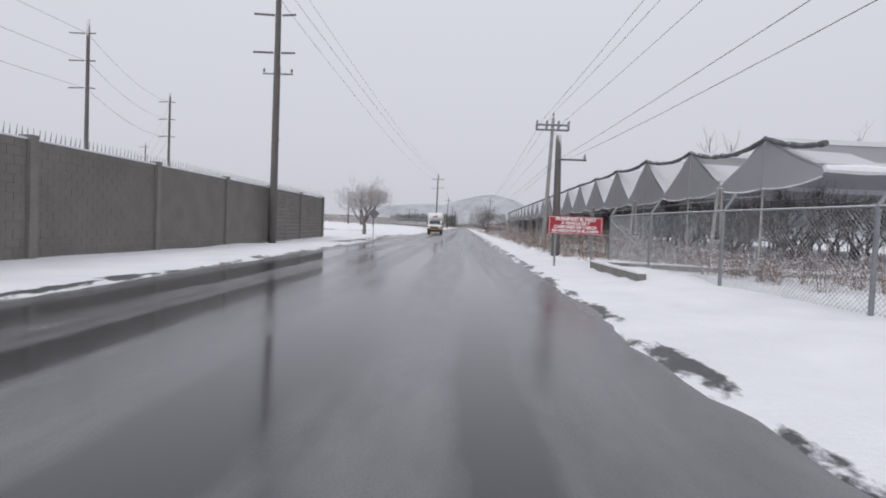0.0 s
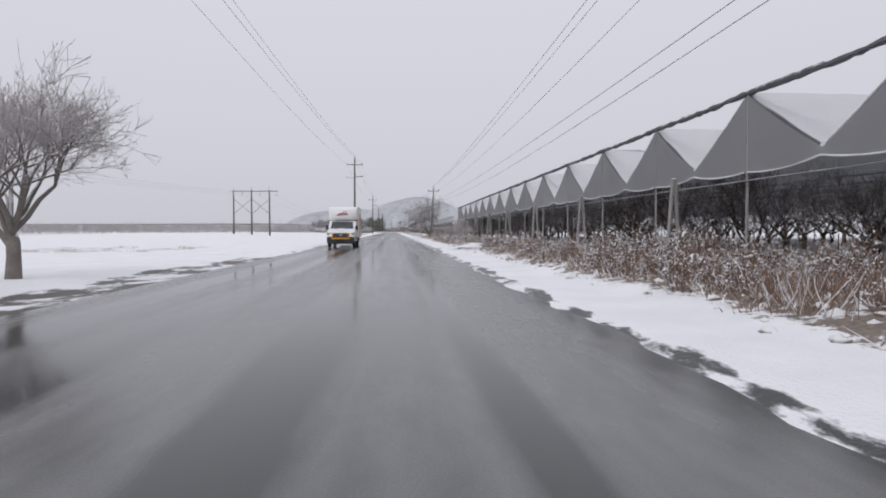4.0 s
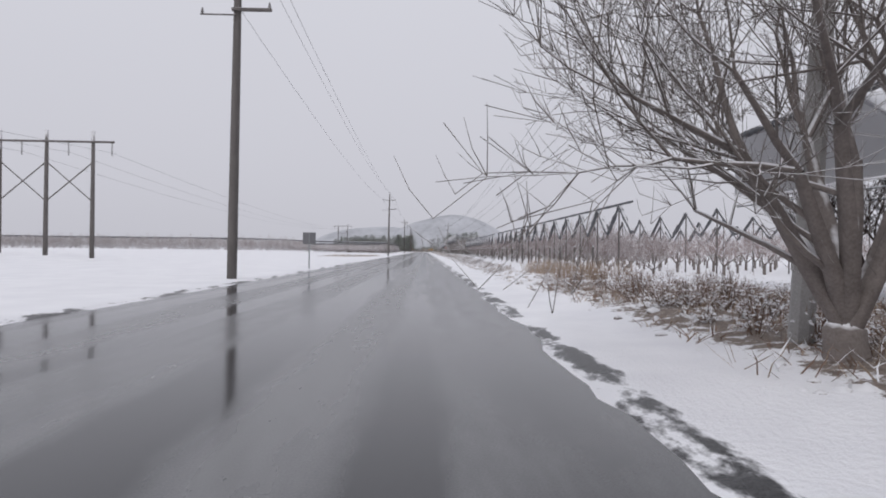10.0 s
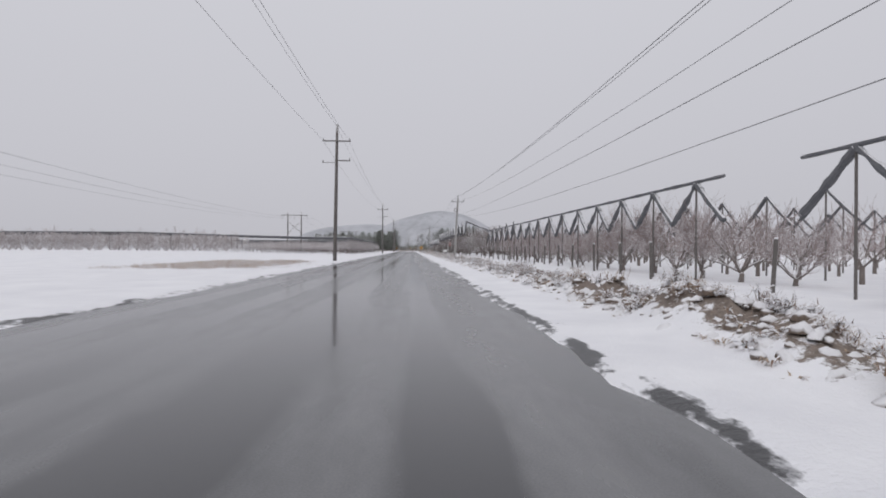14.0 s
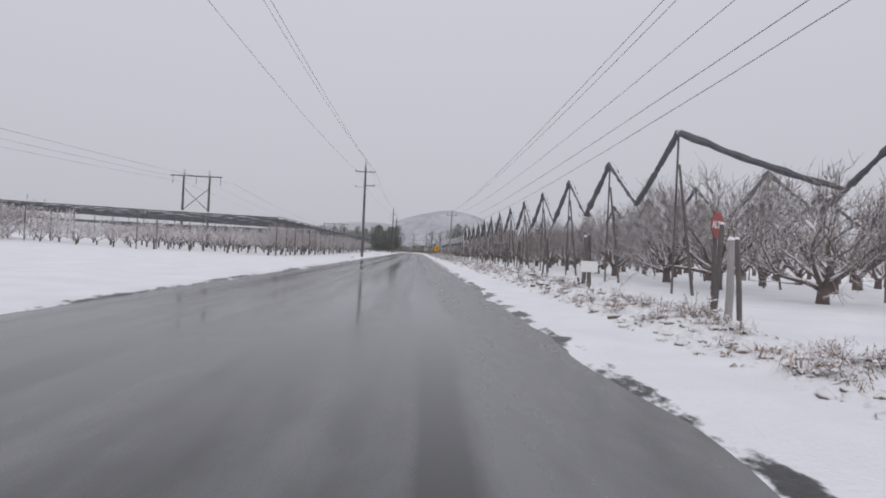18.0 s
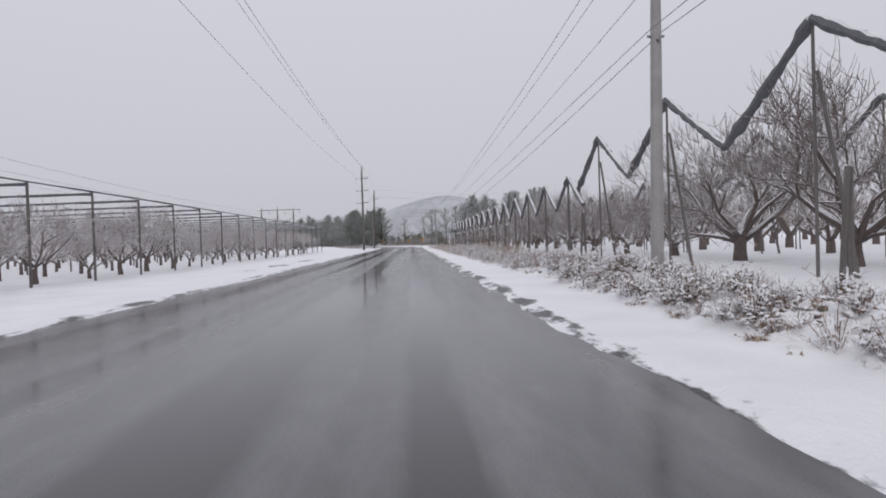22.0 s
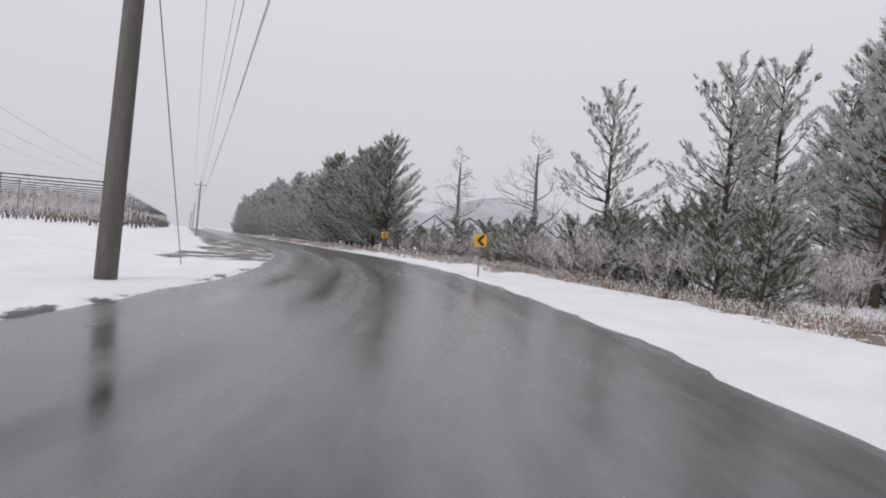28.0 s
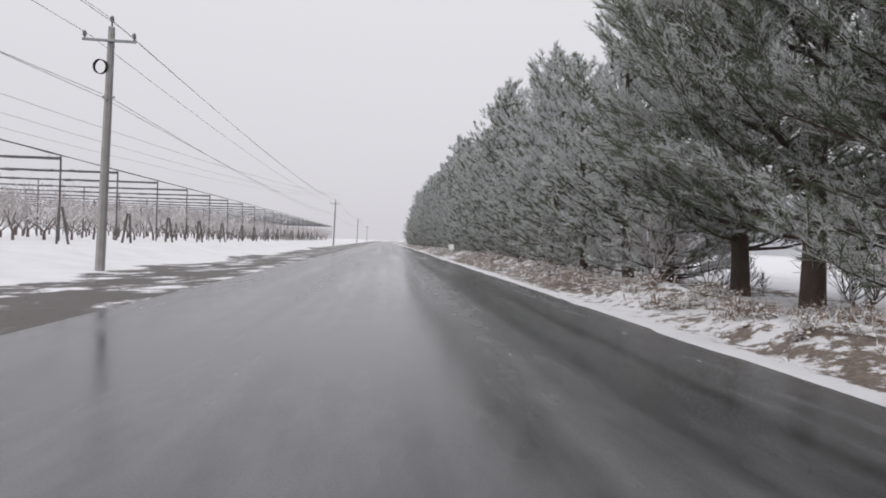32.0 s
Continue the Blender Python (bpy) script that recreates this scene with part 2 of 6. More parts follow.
GROUND = ground_cover("snow_with_weeds_mud_and_grit")
TUSSOCK = mat("snow_topped_grass_tussock", (0.30, 0.215, 0.15), (0.17, 0.12, 0.085), 0.95, scale=7, fine=45, bump=0.9, bump_size=0.05, snow=0.9, snow_at=0.52)
ASPHALT = wet_road("wet_asphalt")
WOOD = mat("weathered_pole_wood", (0.165, 0.152, 0.145), (0.10, 0.09, 0.086), 0.85, scale=2.5, fine=30, bump=0.4, stretch=(3, 3, 0.4), snow=0.8, snow_at=0.55)
CONCRETE_POLE = mat("pale_concrete", (0.38, 0.37, 0.36), (0.27, 0.26, 0.25), 0.85, scale=3, fine=50, bump=0.2, snow=0.8, snow_at=0.5)
STEEL = mat("galvanised_steel", (0.32, 0.33, 0.34), (0.22, 0.23, 0.24), 0.5, metal=0.6, scale=6, fine=60, bump=0.05, snow=0.8, snow_at=0.5)
CERAMIC = mat("grey_insulator", (0.22, 0.21, 0.21), (0.15, 0.14, 0.14), 0.3, scale=6, bump=0.0)
WIRE = mat("aluminium_conductor", (0.24, 0.24, 0.25), (0.18, 0.18, 0.19), 0.6, metal=0.3, bump=0.0)
BLOCK = mat("grey_wall_block", (0.225, 0.21, 0.19), (0.155, 0.147, 0.138), 0.9, scale=1.1, fine=26, bump=0.5, bump_size=0.015, per_object=0.08, snow=0.9)
COLUMN = mat("wall_column_concrete", (0.25, 0.24, 0.22), (0.17, 0.16, 0.15), 0.9, scale=2, fine=40, bump=0.3, snow=0.9)
NET = mat("grey_hail_net", (0.42, 0.42, 0.435), (0.35, 0.35, 0.36), 0.9, scale=0.8, fine=90, bump=0.1)
ROLL = mat("rolled_dark_net", (0.10, 0.105, 0.115), (0.16, 0.16, 0.17), 0.9, scale=3, fine=30, bump=0.7, bump_size=0.03, snow=0.75, snow_at=0.56)
NETSNOW = mat("snow_on_net", (0.84, 0.84, 0.86), (0.76, 0.76, 0.79), 0.8, scale=0.8, fine=12, bump=0.3, bump_size=0.03)
BARK = mat("fruit_tree_bark", (0.165, 0.13, 0.12), (0.10, 0.08, 0.073), 0.9, scale=5, fine=50, bump=0.4, snow=0.85, snow_at=0.42)
TWIG = mat("reddish_twigs", (0.29, 0.215, 0.195), (0.20, 0.15, 0.14), 0.9, scale=5, fine=50, bump=0.0, snow=0.75, snow_at=0.4)
MAUVETWIG = mat("snowy_mauve_twigs", (0.40, 0.33, 0.32), (0.27, 0.215, 0.205), 0.9, scale=5, fine=50, bump=0.0, snow=0.85, snow_at=0.33)
TWIGSNOW = mat("snow_coated_twigs", (0.50, 0.46, 0.455), (0.35, 0.31, 0.305), 0.9, scale=5, fine=50, bump=0.0, snow=0.85, snow_at=0.3)
DARKBARK = mat("dark_sheltered_bark", (0.115, 0.085, 0.075), (0.07, 0.052, 0.046), 0.9, scale=5, fine=50, bump=0.4, snow=0.35, snow_at=0.6)
SNOWLIMB = mat("snow_lined_branches", (0.27, 0.225, 0.21), (0.17, 0.14, 0.13), 0.9, scale=5, fine=50, bump=0.2, snow=0.9, snow_at=0.28)
GREYBARK = mat("grey_bark", (0.23, 0.20, 0.185), (0.14, 0.12, 0.11), 0.9, scale=4, fine=40, bump=0.4, snow=0.85, snow_at=0.4)
PINEBARK = mat("pine_bark", (0.085, 0.062, 0.05), (0.05, 0.038, 0.032), 0.95, scale=5, fine=30, bump=0.7, snow=0.6, snow_at=0.6, stretch=(2, 2, 0.6))
NEEDLE = mat("pine_needles", (0.13, 0.155, 0.10), (0.085, 0.105, 0.068), 0.75, scale=1.2, fine=15, bump=0.0, per_object=0.12)
# snow on needles; its larger share on the FAR pines imitates haze
FROST = mat("snow_on_needles", (0.66, 0.68, 0.67), (0.46, 0.49, 0.47), 0.8, scale=3, fine=20, bump=0.0)
DRY = mat("dry_brown_weeds", (0.30, 0.205, 0.15), (0.18, 0.12, 0.09), 0.9, scale=1.2, fine=20, bump=0.0)
STRAW = mat("pale_straw_grass", (0.46, 0.37, 0.29), (0.32, 0.25, 0.19), 0.9, scale=1.2, fine=20, bump=0.0)
REDWEED = mat("rusty_dry_weeds", (0.235, 0.155, 0.115), (0.15, 0.098, 0.075), 0.9, scale=1.2, fine=20, bump=0.0)
CLOD = mat("snow_capped_clods", (0.17, 0.13, 0.105), (0.10, 0.08, 0.068), 0.95, scale=4, fine=30, bump=0.8, bump_size=0.03, snow=0.9, snow_at=0.50)
REDPAINT = mat("red_sign_paint", (0.42, 0.035, 0.05), (0.34, 0.03, 0.045), 0.45, scale=3, bump=0.05)
REDFADED = mat("faded_red_paint", (0.36, 0.10, 0.09), (0.28, 0.08, 0.075), 0.6, scale=5, bump=0.05)
WHITEPAINT = mat("white_paint", (0.78, 0.78, 0.77), (0.70, 0.70, 0.69), 0.4, scale=3, bump=0.03)
YELLOWPAINT = mat("yellow_sign_sheet", (0.80, 0.40, 0.015), (0.72, 0.35, 0.015), 0.45, scale=5, bump=0.03)
BLACKPAINT = mat("black_paint", (0.03, 0.03, 0.03), (0.02, 0.02, 0.02), 0.5, scale=5, bump=0.03)
SIGNBACK = mat("bare_sign_back", (0.20, 0.20, 0.21), (0.15, 0.15, 0.16), 0.6, metal=0.3, scale=4, bump=0.05)
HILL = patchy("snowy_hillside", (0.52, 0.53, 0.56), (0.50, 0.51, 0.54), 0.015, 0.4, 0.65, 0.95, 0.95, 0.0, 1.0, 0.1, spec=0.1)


def let_through(m, share, colour=(0.8, 0.8, 0.82)):
    """Thin cloth or thin snow that lets some daylight through."""
    n, l = m.node_tree.nodes, m.node_tree.links
    p, out = n["Principled BSDF"], n["Material Output"]
    t, mix = n.new("ShaderNodeBsdfTranslucent"), n.new("ShaderNodeMixShader")
    t.inputs["Color"].default_value = (*colour, 1)
    mix.inputs[0].default_value = share
    l.new(p.outputs[0], mix.inputs[1])
    l.new(t.outputs[0], mix.inputs[2])
    l.new(mix.outputs[0], out.inputs["Surface"])


THINSNOW = mat("thin_snow_on_net", (0.84, 0.84, 0.86), (0.76, 0.76, 0.79), 0.8, scale=0.8, fine=12, bump=0.3, bump_size=0.03)
let_through(THINSNOW, 0.36)
let_through(NET, 0.42, (0.62, 0.62, 0.64))
let_through(NEEDLE, 0.4, (0.30, 0.34, 0.25))
let_through(FROST, 0.4)


# ---- mesh helpers ----
class Build:
    """Gathers vertices and faces, with a material slot per face, for one mesh."""

    def __init__(self):
        self.v, self.f, self.m = [], [], []

    def quad(self, a, b, c, d, slot=0):
        k = len(self.v)
        self.v += [tuple(a), tuple(b), tuple(c), tuple(d)]
        self.f.append((k, k + 1, k + 2, k + 3))
        self.m.append(slot)

    def tri(self, a, b, c, slot=0):
        k = len(self.v)
        self.v += [tuple(a), tuple(b), tuple(c)]
        self.f.append((k, k + 1, k + 2))
        self.m.append(slot)

    def tube(self, pts, radii, sides=6, slot=0, cap=True):
        k0 = len(self.v)
        pts = [Vector(p) for p in pts]
        ref = None
        for i, p in enumerate(pts):
            d = (pts[min(i + 1, len(pts) - 1)] - pts[max(i - 1, 0)]).normalized()
            if ref is None:
                ref = d.orthogonal().normalized()
            else:
                ref = (ref - d * ref.dot(d))
                ref = ref.normalized() if ref.length > 1e-5 else d.orthogonal().normalized()
            side = d.cross(ref)
            for s in range(sides):
                a = 2 * math.pi * s / sides
                self.v.append(tuple(p + (ref * math.cos(a) + side * math.sin(a)) * radii[i]))
        for i in range(len(pts) - 1):
            for s in range(sides):
                a, b = k0 + i * sides + s, k0 + i * sides + (s + 1) % sides
                self.f.append((a, b, b + sides, a + sides))
                self.m.append(slot)
        if cap:
            self.f.append(tuple(reversed(range(k0, k0 + sides))))
            e = k0 + (len(pts) - 1) * sides
            self.f.append(tuple(range(e, e + sides)))
            self.m += [slot, slot]

    def box(self, lo, hi, slot=0, bevel=0.0):
        (x0, y0, z0), (x1, y1, z1) = lo, hi
        b = min(bevel, (x1 - x0) * 0.4, (y1 - y0) * 0.4, (z1 - z0) * 0.4)
        k = len(self.v)
        rings = [(z0, b), (z0 + b, 0), (z1 - b, 0), (z1, b)] if b else [(z0, 0), (z1, 0)]
        for z, i in rings:
            if b:
                c = b + i
                self.v += [(x0 + c, y0 + i, z), (x1 - c, y0 + i, z), (x1 - i, y0 + c, z), (x1 - i, y1 - c, z),
                           (x1 - c, y1 - i, z), (x0 + c, y1 - i, z), (x0 + i, y1 - c, z), (x0 + i, y0 + c, z)]
            else:
                self.v += [(x0, y0, z), (x1, y0, z), (x1, y1, z), (x0, y1, z)]
        n = 8 if b else 4
        for r in range(len(rings) - 1):
            for s in range(n):
                a, c = k + r * n + s, k + r * n + (s + 1) % n
                self.f.append((a, c, c + n, a + n))
                self.m.append(slot)
        self.f.append(tuple(reversed(range(k, k + n))))
        e = k + (len(rings) - 1) * n
        self.f.append(tuple(range(e, e + n)))
        self.m += [slot, slot]

    def prism(self, outline, y0, y1, slot=0):
        """A flat outline of (x, z) points, anticlockwise seen from -y, made y1 - y0 thick."""
        k, n = len(self.v), len(outline)
        self.v += [(x, y0, z) for x, z in outline] + [(x, y1, z) for x, z in outline]
        self.f.append(tuple(range(k, k + n)))
        self.f.append(tuple(reversed(range(k + n, k + 2 * n))))
        for s in range(n):
            a, b = k + s, k + (s + 1) % n
            self.f.append((b, a, a + n, b + n))
        self.m += [slot] * (n + 2)

    def mesh(self, name, materials, smooth=False):
        me = bpy.data.meshes.new(name)
        me.from_pydata(self.v, [], self.f)
        for m in materials:
            me.materials.append(m)
        me.polygons.foreach_set("material_index", self.m)
        if smooth:
            me.polygons.foreach_set("use_smooth", [True] * len(self.f))
        me.update()
        return me


def part(name, build, materials, parent, label="", smooth=False):
    """Links a Build as one mesh object under a thing or a part."""
    materials = materials if isinstance(materials, (list, tuple)) else [materials]
    ob = new(name, build.mesh(name, materials, smooth))
    ob.parent = parent
    return tagged(ob, label)


def solo(name, build, materials, label, category, group="", kind="", smooth=False):
    """Links a Build as a top-level thing of one mesh."""
    materials = materials if isinstance(materials, (list, tuple)) else [materials]
    return tagged(new(name, build.mesh(name, materials, smooth)), label, category, group, kind)


def thing(name, at, label, category, group="", turn=0.0):
    """A top-level Empty at the base of a thing, for its parts."""
    ob = new(name)
    ob.empty_display_size = 0.2
    ob.matrix_basis = pose(*at, 0, 0, turn)
    return tagged(ob, label, category, group)


# ---- the road's line: straight, a bend of 25.4 degrees to the left, straight ----
EDGE_X, BEND_Y, RADIUS, TURN = 2.05, 409.4, 110.0, radians(25.37)
BEND_LENGTH = RADIUS * TURN


def along(s, u=0.0, z=0.0):
    """The place s metres along the road and u metres right of its right edge."""
    if s <= BEND_Y:
        return Vector((EDGE_X + u, s, z))
    a = min((s - BEND_Y) / RADIUS, TURN)
    cx, cy = EDGE_X - RADIUS, BEND_Y
    p = Vector((cx + (RADIUS + u) * math.cos(a), cy + (RADIUS + u) * math.sin(a), z))
    if s > BEND_Y + BEND_LENGTH:
        d = s - BEND_Y - BEND_LENGTH
        p += Vector((-math.sin(TURN) * d, math.cos(TURN) * d, 0))
    return p


LEFT = -7.65


def smooth01(a, b, x):
    t = min(max((x - a) / (b - a), 0), 1)
    return t * t * (3 - 2 * t)


def bank(s):
    """How strongly the rough ditch bank shows, s along the road; it stops at the field entrance."""
    w = smooth01(118, 140, s) * (1 - smooth01(345, 375, s)) * (1 - smooth01(221, 226, s) * (1 - smooth01(236, 241, s)))
    return w * (0.75 + 0.5 * noise.noise((s * 0.07, 0.0, 2.2)))


def ground_z(s, u):
    """The height of the snow, s along and u right of the road's right edge."""
    n1 = noise.noise((s * 0.35, u * 0.5, 1.7))
    n2 = noise.noise((s * 0.05, u * 0.05, 7.1))
    rag = 0.22 * n1 + 0.13 * noise.noise((s * 1.7, u * 0.3, 3.3))
    if LEFT - 1 < u < 1:
        d = max(u, LEFT - u) + rag
        flush = 0.10 * max(smooth01(425, 445, s), smooth01(13, 16, s) * (1 - smooth01(47, 52, s))) if u < -3 else 0.05 * smooth01(468, 476, s)
        return -0.09 + (0.15 - flush) * smooth01(-0.45, 0.25, d)
    z = 0.06 + 0.05 * n1 + 0.10 * n2 * smooth01(2, 12, abs(u))
    if u > 0:
        z += smooth01(466, 474, s) * 0.26 * math.exp(-((u - 1.9) / 0.9) ** 2) * (0.7 + 1.1 * n1)
        z += 0.10 * smooth01(1.0, 3.0, u) + 0.12 * math.exp(-((u - 2.6) / 0.8) ** 2) * (0.5 + n1)
        if u < 8:
            n3 = noise.noise((s * 1.3, u * 1.6, 9.4))
            z += 0.07 * n3 * smooth01(1.0, 1.8, u)
            z += bank(s) * 0.32 * math.exp(-((u - 2.3) / 0.55) ** 2) * max(0.15, 0.6 + 1.3 * n3)
    else:
        late = smooth01(425, 450, s)
        early = smooth01(13, 16, s) * (1 - smooth01(47, 52, s))
        z -= early * 0.10 * (1 - smooth01(9.6, 10.2, -u))
        z += 0.45 * smooth01(18, 50, -u) * smooth01(150, 250, s) * (1 - late)
        z += late * 0.45 * smooth01(12.5, 16, -u) - late * 0.10 * (1 - smooth01(11, 13, -u))
        z += 0.9 * math.exp(-(((s - 138) / 9) ** 2) - ((u + 36) / 9) ** 2) * (0.6 + 0.8 * abs(n1))
    return z


# ---- ground, road, distance ----
def cover_at(s, u):
    """Shares of weeds and earth, of mud and of wet grit in the snow."""
    wob = 0.5 * noise.noise((s * 0.15, 0.0, 5.0))
    patch = noise.noise((s * 0.12, u * 0.4, 8.0))
    weeds = mud = grit = 0.0
    if u > 0:
        entry = smooth01(51.5, 53.5, s) * (1 - smooth01(57, 59.5, s))
        weeds = max(weeds, smooth01(-3, 8, s) * (1 - smooth01(108, 116, s)) * smooth01(1.2 + wob, 2.2 + wob, u) * (1 - smooth01(7, 11, u)) * (0.64 + 0.2 * patch) * (1 - entry))
        weeds = max(weeds, min(1.0, bank(s)) * math.exp(-((u - 2.25 - wob) / 0.6) ** 2) * (0.78 + 0.25 * patch))
        weeds = max(weeds, smooth01(316, 324, s) * (1 - smooth01(404, 412, s)) * smooth01(1.1 + wob, 1.9 + wob, u) * (1 - smooth01(4.0, 6.0, u)) * (0.62 + 0.25 * patch))
        weeds = max(weeds, smooth01(404, 412, s) * smooth01(3.0 + wob - 1.4 * smooth01(425, 445, s), 4.0 + wob - 1.4 * smooth01(425, 445, s), u) * (1 - smooth01(6, 9, u)) * (0.54 + 0.25 * patch))
        weeds = max(weeds, smooth01(462, 472, s) * smooth01(0.1, 0.6, u) * (1 - smooth01(3.2, 6, u)) * (0.56 + 0.3 * patch))
        mud = max(mud, entry * (1 - smooth01(6, 8, u)) * (0.52 + 0.2 * patch))
    elif u < LEFT + 1:
        mud = max(mud, smooth01(428, 438, s) * smooth01(-12.6 + 2.2 * wob, -11.2 + 2.2 * wob, u) * 0.62)
        mud = max(mud, smooth01(12, 16, s) * (1 - smooth01(46, 52, s)) * smooth01(-10.2 + 0.6 * wob, -9.2 + 0.6 * wob, u) * 0.55)
        for a, z in ((278, 296), (322, 346), (398, 410)):
            mud = max(mud, smooth01(a, a + 4, s) * (1 - smooth01(z - 4, z, s)) * math.exp(-((u + 9.3 - wob) / 0.9) ** 2) * 0.50)
        weeds = smooth01(182, 186, s) * (1 - smooth01(198, 204, s)) * smooth01(-16, -13, u) * (1 - smooth01(-9, -8, u)) * 0.42
    if s < 412:
        grit = 0.60 * math.exp(-((u - 0.02) / 0.30) ** 2)
    grit = max(grit, 0.55 * math.exp(-((u - LEFT) / 0.26) ** 2))
    return weeds, mud, grit


def make_ground():
    ss = [-140 + 8 * k for k in range(13)] + [-36 + 0.45 * k for k in range(int((560 + 36) / 0.45) + 1)] + [565 + 10 * k for k in range(46)]
    us = [-98, -85, -72, -60, -52, -45, -40, -36, -32, -28, -25, -22, -20, -18, -16.5]
    us += [-15 + 0.5 * k for k in range(14)] + [LEFT - 0.6 + 0.2 * k for k in range(7)] + [-5, -3, -1.2]
    us += [-0.7 + 0.2 * k for k in range(8)] + [1.1 + 0.3 * k for k in range(18)] + [6.5, 7.1, 7.7, 8.5, 9.5, 11, 13, 15, 18, 22, 27, 33, 40, 50, 62, 78, 98]
    v, f, c = [], [], []
    for s in ss:
        for u in us:
            v.append(tuple(along(s, u, ground_z(s, u))))
            c += [*cover_at(s, u), 1.0]
    w = len(us)
    for i in range(len(ss) - 1):
        f += [(i * w + j, i * w + j + 1, (i + 1) * w + j + 1, (i + 1) * w + j) for j in range(w - 1)]
    me = bpy.data.meshes.new("ground")
    me.from_pydata(v, [], f)
    me.materials.append(GROUND)
    me.color_attributes.new("cover", "FLOAT_COLOR", "POINT").data.foreach_set("color", c)
    me.polygons.foreach_set("use_smooth", [True] * len(f))
    return tagged(new("ground", me), "snow-covered ground with dry weeds showing through", "ground", kind="structure")


make_ground()

b = Build()
n = 40
for i in range(n):
    for j in range(n):
        xs = [-3200 + 6400 * k / n for k in range(n + 1)]
        b.quad((xs[i], xs[j], -0.35), (xs[i + 1], xs[j], -0.35), (xs[i + 1], xs[j + 1], -0.35), (xs[i], xs[j + 1], -0.35))
solo("far_ground", b, SNOW, "wide flat snow field reaching the horizon", "ground", kind="structure")

b = Build()
ss = [-140 + 4 * k for k in range(260)]
cols = [0.12, -0.3, -0.75, -1.5, -1.75, -2.35, -2.6, -3.3, -3.6, -4.3, -4.6, -5.2, -5.45, -6.1, -6.4, -7.0, -7.4, LEFT - 0.12]
for i, s in enumerate(ss):
    for u in cols:
        c = (u + 3.8) / 3.8
        b.v.append(tuple(along(s, u, 0.03 - 0.03 * c * c)))
w = len(cols)
for i in range(len(ss) - 1):
    for j in range(w - 1):
        b.f.append((i * w + j + 1, i * w + j, (i + 1) * w + j, (i + 1) * w + j + 1))
        b.m.append(0)
road = solo("road", b, ASPHALT, "wet dark asphalt road with slushy edges", "road", kind="structure", smooth=True)
lanes = road.data.uv_layers.new(name="UVMap")
for loop in road.data.loops:
    lanes.data[loop.index].uv = (cols[loop.vertex_index % w], ss[loop.vertex_index // w])


def hill(name, x, y, half, height, label, seed):
    b = Build()
    n = 36
    for i in range(n + 1):
        for j in range(n + 1):
            p, q = -1 + 2 * i / n, -1 + 2 * j / n
            r = math.hypot(p, q)
            e = max(0.0, 1 - r ** 2.6)
            z = height * e * (0.93 + 0.10 * noise.noise((p * 1.6 + seed, q * 1.6, 0.3)))
            b.v.append((x + p * half, y + q * half, z - 3))
    for i in range(n):
        for j in range(n):
            k = i * (n + 1) + j
            b.f.append((k, k + n + 1, k + n + 2, k + 1))
            b.m.append(0)
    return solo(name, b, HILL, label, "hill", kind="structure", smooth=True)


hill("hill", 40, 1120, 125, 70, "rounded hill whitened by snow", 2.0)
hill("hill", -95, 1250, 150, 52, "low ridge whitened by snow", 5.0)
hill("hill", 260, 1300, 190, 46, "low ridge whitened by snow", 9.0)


# ---- power lines ----
def wood_pole(s_or_xy, height=13.0, lean=0.0, arms="cross", label="weathered wooden power pole standing in roadside snow", radius=0.17, turn=0.0, group="roadside power poles"):
    x, y = s_or_xy
    root = thing("power_pole", (x, y, 0), label, "power pole", group, turn)
    b = Build()
    b.tube([(math.tan(lean) * z, 0, z) for z in (-0.4, 0.12 * height, 0.31 * height, 0.54 * height, 0.77 * height, height)], [radius, radius, radius * 0.94, radius * 0.86, radius * 0.76, radius * 0.68], 12)
    part("pole", b, WOOD, root, smooth=True)

    def arm(z, x0, x1, r=0.055):
        dx = math.tan(lean) * z
        b = Build()
        b.box((x0 + dx, -r - radius, z - r), (x1 + dx, r - radius, z + r), bevel=0.01)
        a = part("crossarm", b, WOOD, root)
        for xe in (x0, x1):
            if abs(xe) > 0.3:
                b = Build()
                e = math.copysign(0.08, xe)
                b.tube([(xe - e + dx, -radius, z + r), (xe - e + dx, -radius, z + r + 0.05), (xe - e + dx, -radius, z + r + 0.1), (xe - e + dx, -radius, z + r + 0.2)], [0.03, 0.06, 0.045, 0.03], 8)
                part("insulator", b, CERAMIC, a)

    if arms == "cross":
        arm(height * 0.877, -1.25, 1.25)
        arm(height * 0.735, -0.15, 1.25)
        arm(height * 0.72, -1.25, 0.0, 0.025)
    elif arms == "side":
        for k, f in enumerate((0.84, 0.70, 0.56)):
            arm(height * f, -0.2, 0.95, 0.05)
            arm(height * f - 0.12, -0.9, 0.0, 0.022)
    elif arms == "post":
        arm(height * 0.80, 0.0, 1.15, 0.04)
    elif arms == "strain":
        for f in (0.93, 0.80, 0.67):
            for e in (-1, 1):
                b = Build()
                for q in range(5):
                    b.tube([(e * (0.2 + 0.15 * q), -0.1 - 0.11 * q, height * f - 0.03 * q), (e * (0.33 + 0.15 * q), -0.2 - 0.11 * q, height * f - 0.03 * q - 0.02)], [0.05, 0.05], 6)
                part("insulator_string", b, CERAMIC, root)
    return root


